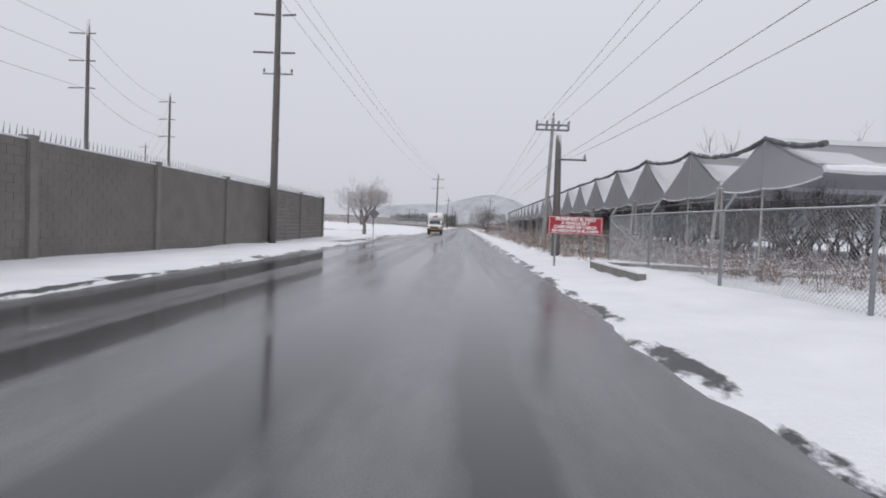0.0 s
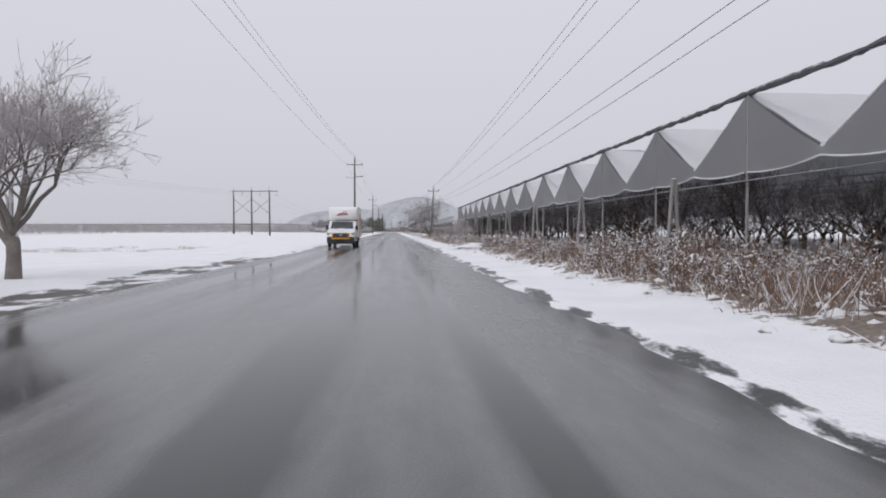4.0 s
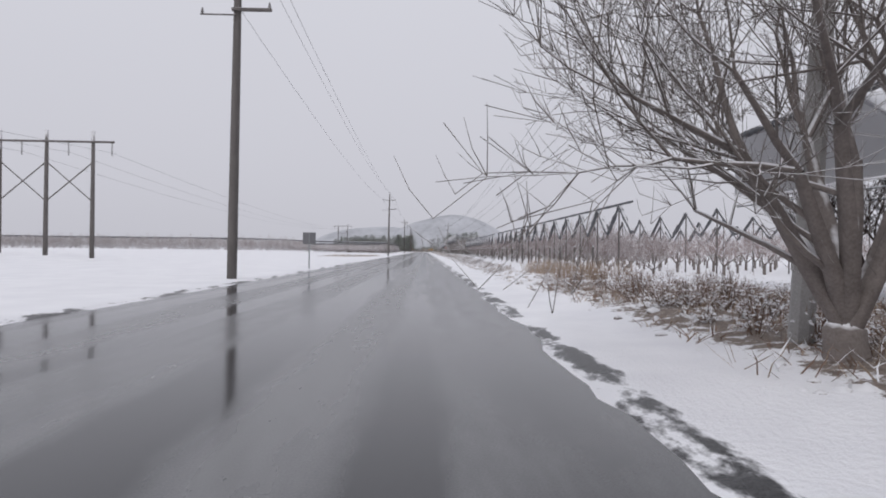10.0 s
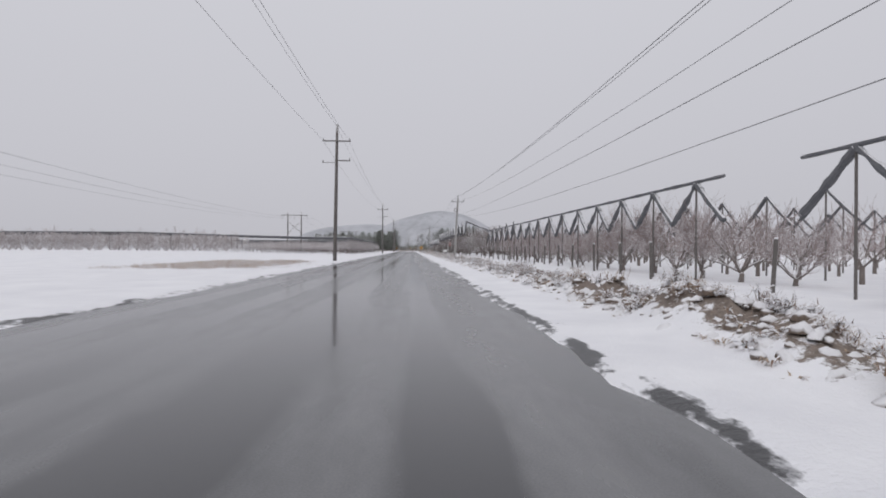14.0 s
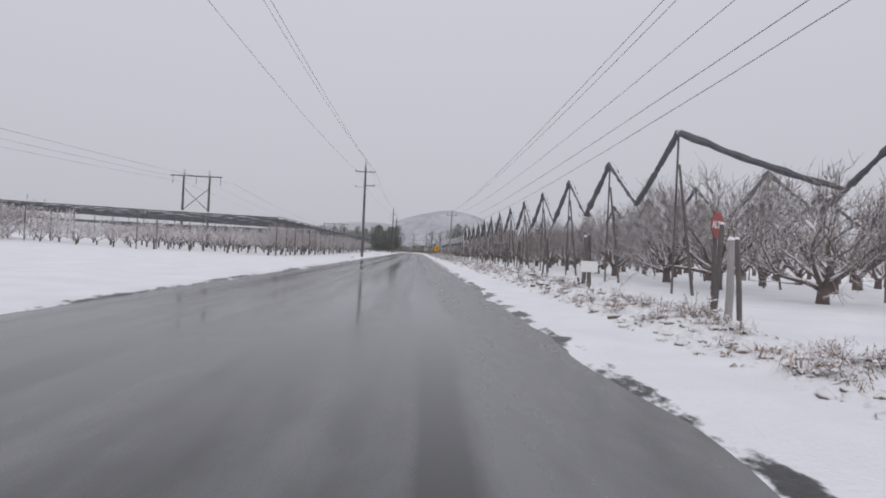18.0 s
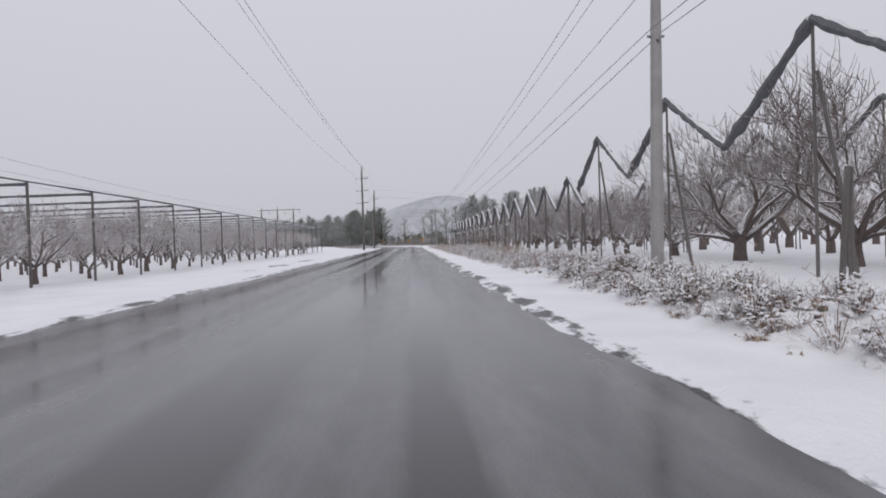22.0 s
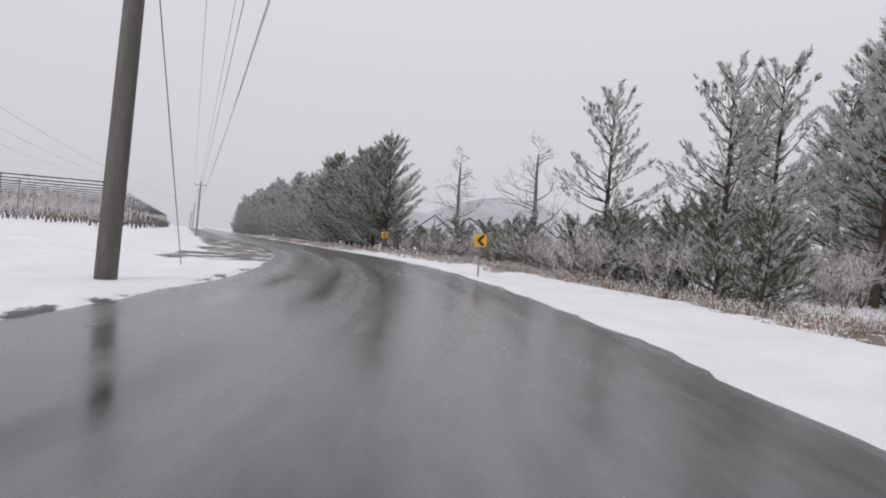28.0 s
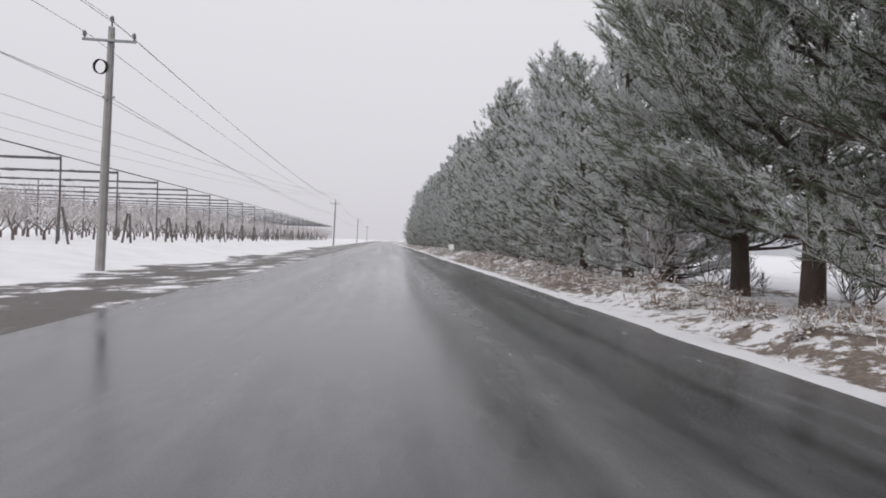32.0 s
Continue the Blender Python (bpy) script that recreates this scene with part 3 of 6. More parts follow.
def concrete_pole(x, y, height=6.9, lean=0.03, double=False, label="slim pale concrete power pole with a short crossarm", turn=0.0, coil=0.0):
    root = thing("concrete_power_pole", (x, y, 0), label, "power pole", "slim concrete poles", turn)
    b = Build()
    b.tube([(lean * z, 0, z) for z in (-0.4, 2.0, 4.5, height - 0.15)], [0.135, 0.125, 0.11, 0.09], 8)
    part("pole", b, CONCRETE_POLE, root)
    for k in range(2 if double else 1):
        z = height - 0.55 - 0.3 * k
        for yy in ((-0.14, 0.14) if double else (-0.11,)):
            b = Build()
            half = 0.72 if not double else 1.0
            b.box((-half + lean * z, yy - 0.035, z - 0.035), (half + lean * z, yy + 0.035, z + 0.035), bevel=0.008)
            arm = part("crossarm", b, STEEL, root)
            for e in (-half + 0.06, half - 0.06) + (() if not double else (-0.35, 0.35)):
                b = Build()
                b.tube([(e + lean * z, yy, z + h) for h in (0.03, 0.1, 0.11, 0.17, 0.18, 0.24)], [0.02, 0.03, 0.065, 0.045, 0.06, 0.03], 8)
                part("insulator", b, CERAMIC, arm)
    b = Build()
    b.tube([(lean * height, 0, height + h) for h in (-0.15, 0.02, 0.03, 0.10, 0.11, 0.17)], [0.02, 0.03, 0.065, 0.045, 0.06, 0.03], 8)
    part("insulator", b, CERAMIC, root)
    b = Build()
    b.tube([(lean * 4.9 - 0.16, 0, 4.9), (lean * 4.9 + 0.16, 0, 4.9)], [0.03, 0.03], 6)
    b.tube([(lean * 4.9, -0.16, 4.8), (lean * 4.9, 0.12, 4.8)], [0.04, 0.04], 6)
    part("clamp", b, STEEL, root)
    if coil:
        b = Build()
        for q in range(3):
            b.tube([(lean * coil - 0.17 - 0.02 * q + 0.17 * math.cos(a * 0.42), -0.13 - 0.012 * q, coil + 0.2 * math.sin(a * 0.42)) for a in range(16)], [0.012] * 16, 5)
        part("cable_coil", b, BLACKPAINT, root, "coiled spare black cable")
    return root


def wire(points, sag=0.6, r=0.012, label="thin overhead conductor strung between poles", by_span=False):
    """A sagging conductor; by_span: sag is that of a 100 m span and grows with the square of the span."""
    b, path, k, droop = Build(), [], 14, sag
    for p, q in zip(points, points[1:]):
        p, q = Vector(p), Vector(q)
        sag = droop * ((q - p).length / 100) ** 2 if by_span else droop
        path += [p.lerp(q, i / k) - Vector((0, 0, 4 * sag * (i / k) * (1 - i / k))) for i in range(k)]
    path.append(Vector(points[-1]))
    b.tube(path, [r] * len(path), 4)
    return solo("overhead_wire", b, WIRE, label, "wire", "overhead wires")


LINE = [(-8.75, 8.8, 13.0), (-6.35, 113.2, 13.0), (-6.7, 206.2, 12.3), (-6.85, 297.0, 12.3), (-7.0, 387.5, 13.1), (-7.58, 421.3, 12.3)]
wood_pole((-8.75, 8.8), 13.0, -0.005, "strain", "tall dark power pole with strain insulators at a wall", 0.17)
concrete_pole(-8.97, 9.6, 8.5, 0.0, False, "slim pale concrete pole beside the wall")
wood_pole(LINE[1][:2], 13.0, 0.008)
wood_pole(LINE[2][:2], 12.3, 0.012)
wood_pole(LINE[3][:2], 12.3, -0.004)
wood_pole(LINE[4][:2], 13.1, 0.0, "side", "wooden power pole with three side arms beside the bend")
wood_pole(LINE[5][:2], 12.3, 0.03, "side", "leaning wooden power pole with three side arms at the bend", 0.2)
for dx, f in ((-1.17, 0.89), (0.0, 1.0), (1.17, 0.89)):
    row = [(-6, -70, 12)] + [(x + dx * (1 if k not in (0,) else 0.3), y - 0.17, h * f) for k, (x, y, h) in enumerate(LINE)]
    wire(row + [(40.0, 433.0 + dx * 2, 12.3 * f)], 1.1, 0.010)
wood_pole((40.0, 433.2), 12.3, 0.0, "cross", "wooden power pole behind the orchard")
# a stay rod at the bend pole
b = Build()
b.tube([(-7.4, 421.3, 8.2), (-8.9, 427.0, 0.0)], [0.015, 0.015], 6)
solo("stay_wire", b, STEEL, "steel stay wire holding the leaning pole", "wire")

POLES_R = [(4.9, 17.4, 8.0, 0.03, True), (4.62, 98.5, 6.9, 0.06, False), (5.05, 219.5, 7.1, 0.05, False), (4.82, 308.5, 7.1, 0.02, False), (4.55, 400.0, 7.0, 0.0, True)]
for x, y, h, lean, dbl in POLES_R:
    concrete_pole(x, y, h, lean, dbl, "slim pale concrete pole with a double crossarm" if dbl else "slim pale concrete power pole with a short crossarm", 0.0, 5.6 if 200 < y < 230 else 0.0)
wood_pole((4.0, 6.7), 5.15, -0.02, "post", "short dark wooden pole with one thin arm", 0.17)
far = [along(s, u) for s, u in ((493.8, -11.75), (568.0, -11.6), (645.0, -11.6), (735.0, -11.6))]
for p in far:
    concrete_pole(p.x, p.y, 7.0, 0.02, False, "slim pale concrete power pole with a short crossarm", math.degrees(TURN), 5.7 if p is far[0] else 0.0)
for e in (-0.66, 0.0, 0.66):
    row = [(5.0 + e * 1.3, -75, 8.0)]
    for x, y, h, lean, dbl in POLES_R:
        row.append((x + lean * h + e, y - 0.11, h + (0.17 if e == 0 else -0.3)))
    wire(row + [(p.x + e, p.y, 7.0 + (0.17 if e == 0 else -0.3)) for p in far], 1.2, 0.0075, by_span=True)
for e, slack in ((-0.14, 0.85), (0.14, 1.35)):
    row = [(5.0 + e, -75, 5.6)] + [(x + lean * 5 + e, y, 5.0) for x, y, h, lean, dbl in POLES_R]
    wire(row + [(p.x + e, p.y, 4.9) for p in far], slack, 0.0075, by_span=True)


def h_frame(x, y, posts, gap, height, turn=0.0):
    """A transmission structure of two or three poles under one long crossarm."""
    root = thing("transmission_frame", (x, y, 0), f"wooden {'three' if posts == 3 else 'two'}-pole transmission frame with crossed braces", "power pylon", "transmission frames", turn)
    xs = [(k - (posts - 1) / 2) * gap for k in range(posts)]
    for px in xs:
        b = Build()
        b.tube([(px, 0, z) for z in (-0.4, 3, 6, height)], [0.17, 0.16, 0.14, 0.12], 10)
        part("pole", b, WOOD, root, smooth=True)
    b = Build()
    b.box((xs[0] - (1.6 if posts == 2 else 0.4), -0.22, height - 0.9), (xs[-1] + 1.6, -0.1, height - 0.75), bevel=0.01)
    part("crossarm", b, WOOD, root)
    for p, q in zip(xs, xs[1:]):
        for z0, z1 in ((height - 2.3, height - 5.2), (height - 5.2, height - 2.3)):
            b = Build()
            b.tube([(p, 0.02 if z0 > z1 else -0.02, z0), (q, 0.02 if z0 > z1 else -0.02, z1)], [0.045, 0.045], 6)
            part("brace", b, WOOD, root)
    for px in [xs[0] - 1.3 if posts == 2 else xs[0] + gap / 2, (xs[0] + xs[-1]) / 2 if posts == 2 else xs[1] + gap / 2, xs[-1] + 1.45]:
        b = Build()
        for k in range(7):
            b.tube([(px, -0.16, height - 0.92 - 0.14 * k), (px, -0.16, height - 1.0 - 0.14 * k)], [0.07, 0.035], 7)
        part("insulator_string", b, CERAMIC, root)
    return root


h_frame(-27.3, 136.0, 3, 3.35, 9.6)
h_frame(-28.4, 298.5, 2, 3.25, 10.1)
h_frame(-29.3, 430.2, 3, 3.5, 10.0, 0)
for e in (-1.6, 1.7, 4.8):
    wire([(-60 + e, -40, 10.5), (-27.3 + e, 135.9, 8.0), (-28.4 + e, 298.4, 8.5), (-29.2 + e, 430.1, 8.4), (-75 + e, 560, 8.5)], 2.0, 0.010)
for px, py in ((-26.6, 22.3), (-32.8, 45.8), (-60, 90)):
    wood_pole((px, py), 14.4, 0.0, "strain", "tall power pole with strain insulators behind the grey wall", 0.16, 0.0, "poles behind the wall")
for h in (13.4, 11.5, 9.6):
    wire([(-24, -60, h), (-26.6, 22.3, h), (-32.8, 45.8, h), (-60, 90, h)], 0.8, 0.012)


# ---- the grey wall with its columns ----
def wall():
    root = thing("wall_boundary", (0, 0, 0), "grey block boundary wall with concrete columns and snow cap", "wall")
    root["kind"] = "structure"
    y0, y1, x = -48.0, 20.3, -9.3
    cols = [y1 - 0.12 - 5.2 * k for k in range(13)]
    panel_mesh, blocks = None, {}
    for k, (a, c) in enumerate(zip(cols[1:], cols)):
        if panel_mesh is None:
            b = Build()
            rows = 14
            h = 2.72 / rows
            for r in range(rows):
                off = (r % 2) * 0.2
                yy = 0.0
                width = c - a - 0.24
                while yy < width - 0.02:
                    ln = min(0.4 if yy or not off else 0.2, width - yy)
                    b.box((-0.07, yy + 0.004, -0.1 + r * h), (0.07, yy + ln - 0.004, -0.1 + (r + 1) * h - 0.008))
                    yy += ln
            b.box((-0.055, 0, -0.3), (0.055, width, 2.6))
            panel_mesh = b.mesh("wall_panel", [BLOCK])
        if k < 2:
            # the two bays at the wall's end are laid block by block
            width, h = c - a - 0.24, 2.72 / 14
            for r in range(14):
                yy = 0.0
                while yy < width - 0.02:
                    ln = min(0.4 if yy or r % 2 == 0 else 0.2, width - yy)
                    key = round(ln, 3)
                    if key not in blocks:
                        b = Build()
                        b.box((-0.07, 0.002, 0.0), (0.07, key - 0.002, h - 0.004), bevel=0.004)
                        blocks[key] = b.mesh("block", [BLOCK])
                    q = new("block", blocks[key])
                    q.parent = root
                    q.matrix_basis = pose(x + 0.005 * noise.noise((yy * 3.1, r * 1.7, k)), a + 0.12 + yy, -0.1 + r * h)
                    yy += ln
            b = Build()
            b.box((x - 0.055, a + 0.12, -0.3), (x + 0.055, c - 0.12, 2.6))
            part("mortar_core", b, BLOCK, root)
        else:
            p = new("wall_panel", panel_mesh)
            p.parent = root
            p.matrix_basis = pose(x, a + 0.12, 0)
        b = Build()
        for q in range(10):
            yq = a + 0.12 + (c - a - 0.24) * q / 10
            b.box((x - 0.09, yq, 2.6), (x + 0.09, yq + (c - a - 0.24) / 10 + 0.002, 2.64 + 0.05 * abs(noise.noise((yq, 0, 0)))), bevel=0.01)
        part("snow_cap", b, NETSNOW, root)
    for k, c in enumerate(cols):
        b = Build()
        b.box((x - 0.13, c - 0.12, -0.3), (x + 0.16, c + 0.12, 2.72), bevel=0.012)
        part("column", b, COLUMN, root)
    b = Build()
    y = y0
    while y < y1:
        b.tube([(x, y, 2.6), (x + 0.02 * random.uniform(-1, 1), y + 0.03, 2.88)], [0.018, 0.004], 4)
        y += 0.17
    tagged(part("spike_strip", b, STEEL, root, "row of short anti-climb spikes"), kind="stuff")
    b = Build()
    b.box((x - 14, y1 - 0.1, -0.3), (x - 0.13, y1 + 0.06, 2.62))
    part("return_wall", b, BLOCK, root)


wall()


# ---- trees ----
def branch(b, p, d, length, r, depth, rng, twist, fork, sides, slot=0, twig_slot=0, droop=0.0, up=0.0, min_r=0.006):
    """A crooked limb and, at its end and along it, its forks."""
    pts, radii = [p.copy()], [r]
    steps = 3 if depth > 1 else 2 if depth == 1 else 1
    cur = d.copy()
    for k in range(steps):
        cur = (cur + Vector((rng.uniform(-1, 1), rng.uniform(-1, 1), rng.uniform(-1, 1))) * twist + Vector((0, 0, up - droop))).normalized()
        p = p + cur * (length / steps)
        pts.append(p.copy())
        radii.append(max(r * (1 - 0.5 * (k + 1) / steps), min_r))
    b.tube(pts, radii, sides if depth > 1 else 3, slot if depth > 1 else twig_slot, cap=False)
    if depth <= 0:
        return
    for k in range(fork):
        at = pts[-1] if k < 2 else pts[rng.randint(1, len(pts) - 1)]
        side = Vector((rng.uniform(-1, 1), rng.uniform(-1, 1), rng.uniform(-0.6, 0.9))).normalized()
        nd = (cur * 0.9 + side * rng.uniform(0.5, 0.95)).normalized()
        branch(b, at.copy(), nd, length * rng.uniform(0.6, 0.82), radii[-1] * 0.8, depth - 1, rng, twist, fork, max(sides - 1, 3), slot, twig_slot, droop, up, min_r)


def shoots(b, rng, count, length, r, low, slot):
    """Thin upright year-old shoots standing on the limbs already in b."""
    stand = [Vector(p) for p in b.v if p[2] > low]
    for k in range(count):
        p = rng.choice(stand)
        out = Vector((p.x, p.y, 0))
        out = out.normalized() * 0.5 if out.length > 0.05 else out
        d = (out + Vector((rng.uniform(-0.7, 0.7), rng.uniform(-0.7, 0.7), rng.uniform(0.1, 1.2)))).normalized()
        ln = rng.uniform(*length)
        mid = p + d * ln * 0.5
        d = (d + Vector((rng.uniform(-0.3, 0.3), rng.uniform(-0.3, 0.3), 0.35))).normalized()
        b.tube([p, mid, mid + d * ln * 0.5], [r, r * 0.8, r * 0.4], 3, slot, cap=False)


def fruit_tree(seed, height, spread, depth, trunk_h, trunk_r, label, limbs=5, bark=None, twig=None, twist=0.28, fork=3, up=0.06, name="fruit_tree", category="tree", group="orchard trees", min_r=0.006, fine=0, fine_len=(0.2, 0.55), fine_r=0.005):
    rng = random.Random(seed)
    root = thing(name, (0, 0, 0), label, category, group)
    b = Build()
    b.tube([(0, 0, -0.3), (0.02, 0, 0), (0.03, 0.02, trunk_h * 0.45), (0.02, 0.03, trunk_h * 0.75), (0.0, 0.03, trunk_h * 1.05)], [trunk_r * 1.45, trunk_r * 1.2, trunk_r, trunk_r * 0.98, trunk_r * 0.45], 8)
    part("trunk", b, bark or BARK, root, smooth=True)
    b = Build()
    for k in range(limbs):
        a = 2 * math.pi * (k + rng.uniform(-0.3, 0.3)) / limbs
        d = Vector((math.cos(a) * spread, math.sin(a) * spread, rng.uniform(0.75, 1.2))).normalized()
        branch(b, Vector((0, 0, trunk_h * rng.uniform(0.62, 0.95))), d, (height - trunk_h) * rng.uniform(0.36, 0.46), trunk_r * 0.55, depth, rng, twist, fork, 5, 0, 1, 0.0, up, min_r)
    if fine:
        shoots(b, rng, fine, fine_len, fine_r, trunk_h * 1.15, 1)
    part("crown", b, [bark or BARK, twig or TWIG], root, smooth=True)
    return root


def scatter(proto, places, rng, size=(0.85, 1.15)):
    """Copies of the prototypes at (x, y, z); the prototypes themselves take the first places."""
    used = set()
    for k, (x, y, z) in enumerate(places):
        q = rng.randrange(len(proto))
        f = rng.uniform(*size)
        m = pose(x, y, z, 0, 0, rng.uniform(0, 360)) @ Matrix.Scale(f, 4)
        if q not in used:
            proto[q].matrix_basis = m
            used.add(q)
        else:
            copy_thing(proto[q], m)
    for q in range(len(proto)):
        if q not in used:
            x, y, z = places[q % len(places)]
            proto[q].matrix_basis = pose(x + 0.8, y + 1.1, z)


def thicket(name, places, seed, height, spread, depth, trunk_h, trunk_r, label, fork=3, bark=None, twig=None, variants=4, limbs=4, min_r=0.006, fine=0, fine_len=(0.25, 0.6)):
    """Deeper orchard rows joined into one stuff object."""
    rng = random.Random(seed)
    protos = []
    for k in range(variants):
        b = Build()
        b.tube([(0, 0, -0.2), (0, 0, trunk_h)], [trunk_r * 1.2, trunk_r], 5)
        for q in range(limbs):
            a = 2 * math.pi * (q + rng.uniform(-0.3, 0.3)) / limbs
            d = Vector((math.cos(a) * spread, math.sin(a) * spread, rng.uniform(0.8, 1.2))).normalized()
            branch(b, Vector((0, 0, trunk_h * 0.95)), d, (height - trunk_h) * rng.uniform(0.4, 0.5), trunk_r * 0.55, depth, rng, 0.28, fork, 4, 0, 1, 0.0, 0.06, min_r)
        if fine:
            shoots(b, rng, fine, fine_len, min_r, trunk_h * 1.15, 1)
        protos.append((np.array(b.v), b.f, b.m))
    out = Build()
    for x, y, z in places:
        v, f, m = protos[rng.randrange(variants)]
        a, s = rng.uniform(0, 6.28), rng.uniform(0.85, 1.15)
        k = len(out.v)
        c, si = math.cos(a) * s, math.sin(a) * s
        w = np.stack([v[:, 0] * c - v[:, 1] * si + x, v[:, 0] * si + v[:, 1] * c + y, v[:, 2] * s + z], 1)
        out.v += [tuple(p) for p in w.tolist()]
        out.f += [tuple(i + k for i in q) for q in f]
        out.m += m
    return solo(name, out, [bark or BARK, twig or TWIG], label, "trees", kind="stuff")


RNG = random.Random(7)
# under the grey nets: dark spreading trees
Z1 = [fruit_tree(11 + k, 2.9, 1.1, 4, 0.5, 0.12, "dark bare fruit tree under a grey hail net", 8, DARKBARK, BARK, fork=3, min_r=0.006, fine=900, fine_len=(0.25, 0.75), fine_r=0.006) for k in range(3)]
scatter(Z1, [(11.8 + RNG.uniform(-0.3, 0.3), 3 + 5.2 * k + RNG.uniform(-0.4, 0.4), 0.15) for k in range(21)], RNG)
thicket("orchard_rows", [(16 + 4.6 * r, 1 + 4.8 * k + RNG.uniform(-0.4, 0.4), 0.1) for r in range(5) for k in range(23)], 21, 3.3, 0.95, 2, 0.75, 0.13, "rows of bare dark fruit trees under hail nets", 3, DARKBARK, BARK, 4, 5, 0.008, 130, (0.4, 0.9))
# second orchard: slender reddish trees
Z2 = [fruit_tree(31 + k, 2.6, 1.05, 3, 0.35, 0.075, "slender bare fruit tree with reddish twigs and snow", 6, GREYBARK, MAUVETWIG, fork=4, min_r=0.007, fine=520, fine_len=(0.2, 0.6), fine_r=0.007) for k in range(3)]
scatter(Z2, [(11.2 + RNG.uniform(-0.3, 0.3), 120 + 2.6 * k + RNG.uniform(-0.3, 0.3), 0.12) for k in range(40) if not 164.5 < 120 + 2.6 * k < 168.5], RNG)
thicket("orchard_rows", [(14.4 + 3.4 * r, 119 + 2.6 * k + RNG.uniform(-0.3, 0.3), 0.1) for r in range(5) for k in range(41)], 22, 2.5, 0.75, 2, 0.5, 0.07, "rows of slender bare fruit trees with snow", bark=GREYBARK, twig=MAUVETWIG, fine=110, min_r=0.009)
# third orchard: broad snow-laden trees
Z3 = [fruit_tree(41 + k, 4.3, 1.2, 4, 0.75, 0.17, "broad old fruit tree with snow on every branch", 9, BARK, SNOWLIMB, 0.30, 3, 0.05, min_r=0.009, fine=2600, fine_len=(0.2, 0.7), fine_r=0.007) for k in range(4)]
scatter(Z3, [(11.9 + RNG.uniform(-0.4, 0.4), 239 + 5.6 * k + RNG.uniform(-0.5, 0.5), 0.12) for k in range(32)], RNG)
thicket("orchard_rows", [(17.4 + 5 * r, 236 + 5 * k + RNG.uniform(-0.5, 0.5), 0.1) for r in range(5) for k in range(36)], 23, 4.1, 1.2, 2, 0.6, 0.2, "rows of broad snow-laden fruit trees", 4, BARK, SNOWLIMB, 4, 5, 0.012, 160, (0.3, 0.8))
# left orchards
Z4 = [fruit_tree(51 + k, 2.9, 1.1, 3, 0.5, 0.085, "snow-coated vase-shaped fruit tree under a flat net frame", 6, BARK, TWIGSNOW, 0.3, 4, 0.05, min_r=0.011, fine=420, fine_len=(0.2, 0.5), fine_r=0.008) for k in range(3)]
scatter(Z4, [(-13.6 + RNG.uniform(-0.2, 0.2), 276.5 + 3.1 * k + RNG.uniform(-0.3, 0.3), 0.12) for k in range(33)], RNG)
thicket("orchard_rows", [(-17.2 - 3.4 * r, 277 + 3.1 * k + RNG.uniform(-0.3, 0.3), 0.1) for r in range(6) for k in range(32)], 24, 3.0, 1.05, 2, 0.5, 0.08, "rows of snow-coated vase-shaped fruit trees", 4, BARK, TWIGSNOW, 4, 5, 0.016)
# twigs thickened so the far rows close into the grey that haze gives
thicket("orchard_rows", [(-38 - 2.5 * r + RNG.uniform(-0.8, 0.8), 276 + 3.1 * k, 0.3) for r in range(84) for k in range(4)], 27, 4.3, 1.1, 2, 0.3, 0.09, "distant rows of snow-coated fruit trees across the field", 4, TWIGSNOW, TWIGSNOW, 4, 6, 0.03)
left2 = [along(478 + 2.8 * k, -21.5 - 3.6 * r + RNG.uniform(-0.3, 0.3)) for r in range(5) for k in range(65)]
thicket("orchard_rows", [(p.x, p.y, 0.45) for p in left2], 25, 3.4, 0.9, 2, 0.5, 0.07, "rows of snow-coated fruit trees behind the bend", 4, BARK, TWIGSNOW, 4, 4, 0.014)

# single roadside trees
t = fruit_tree(61, 4.75, 0.56, 4, 0.5, 0.185, "bare roadside tree with dense rising branches", 8, GREYBARK, GREYBARK, 0.15, 4, 0.05, min_r=0.004, fine=2600, fine_len=(0.2, 0.5), fine_r=0.004, name="roadside_tree", category="tree", group="roadside trees")
t.matrix_basis = pose(4.35, 97.4, 0.1, 0, 0, 40)
t = fruit_tree(62, 4.7, 0.62, 4, 1.1, 0.15, "bare frosted tree beside the road", 9, GREYBARK, TWIGSNOW, 0.22, 4, 0.02, "roadside_tree", "tree", "roadside trees", fine=2600, fine_len=(0.15, 0.45), fine_r=0.005)
t.matrix_basis = pose(-8.9, 34.5, 0.1, 0, 0, 10)
t = fruit_tree(63, 2.6, 0.6, 3, 0.6, 0.06, "small bare roadside sapling", 3, GREYBARK, GREYBARK, 0.26, 2, 0.05, "roadside_tree", "tree", "roadside trees")
t.matrix_basis = pose(5.2, 95.3, 0.1)
# a young staked tree before the third orchard
t = fruit_tree(64, 2.2, 0.5, 3, 0.8, 0.035, "young staked fruit tree with reddish shoots", 4, TWIG, TWIG, 0.2, 3, 0.06, "staked_sapling", "tree", "")
t.matrix_basis = pose(5.25, 268.4, 0.1, 0, 0, 130)
for a in range(3):
    b = Build()
    e = a * 2.1 + 0.4
    b.tube([(0.32 * math.cos(e), 0.32 * math.sin(e), -0.15), (0.20 * math.cos(e), 0.20 * math.sin(e), 1.0)], [0.025, 0.022], 6)
    part("stake", b, WOOD, t)
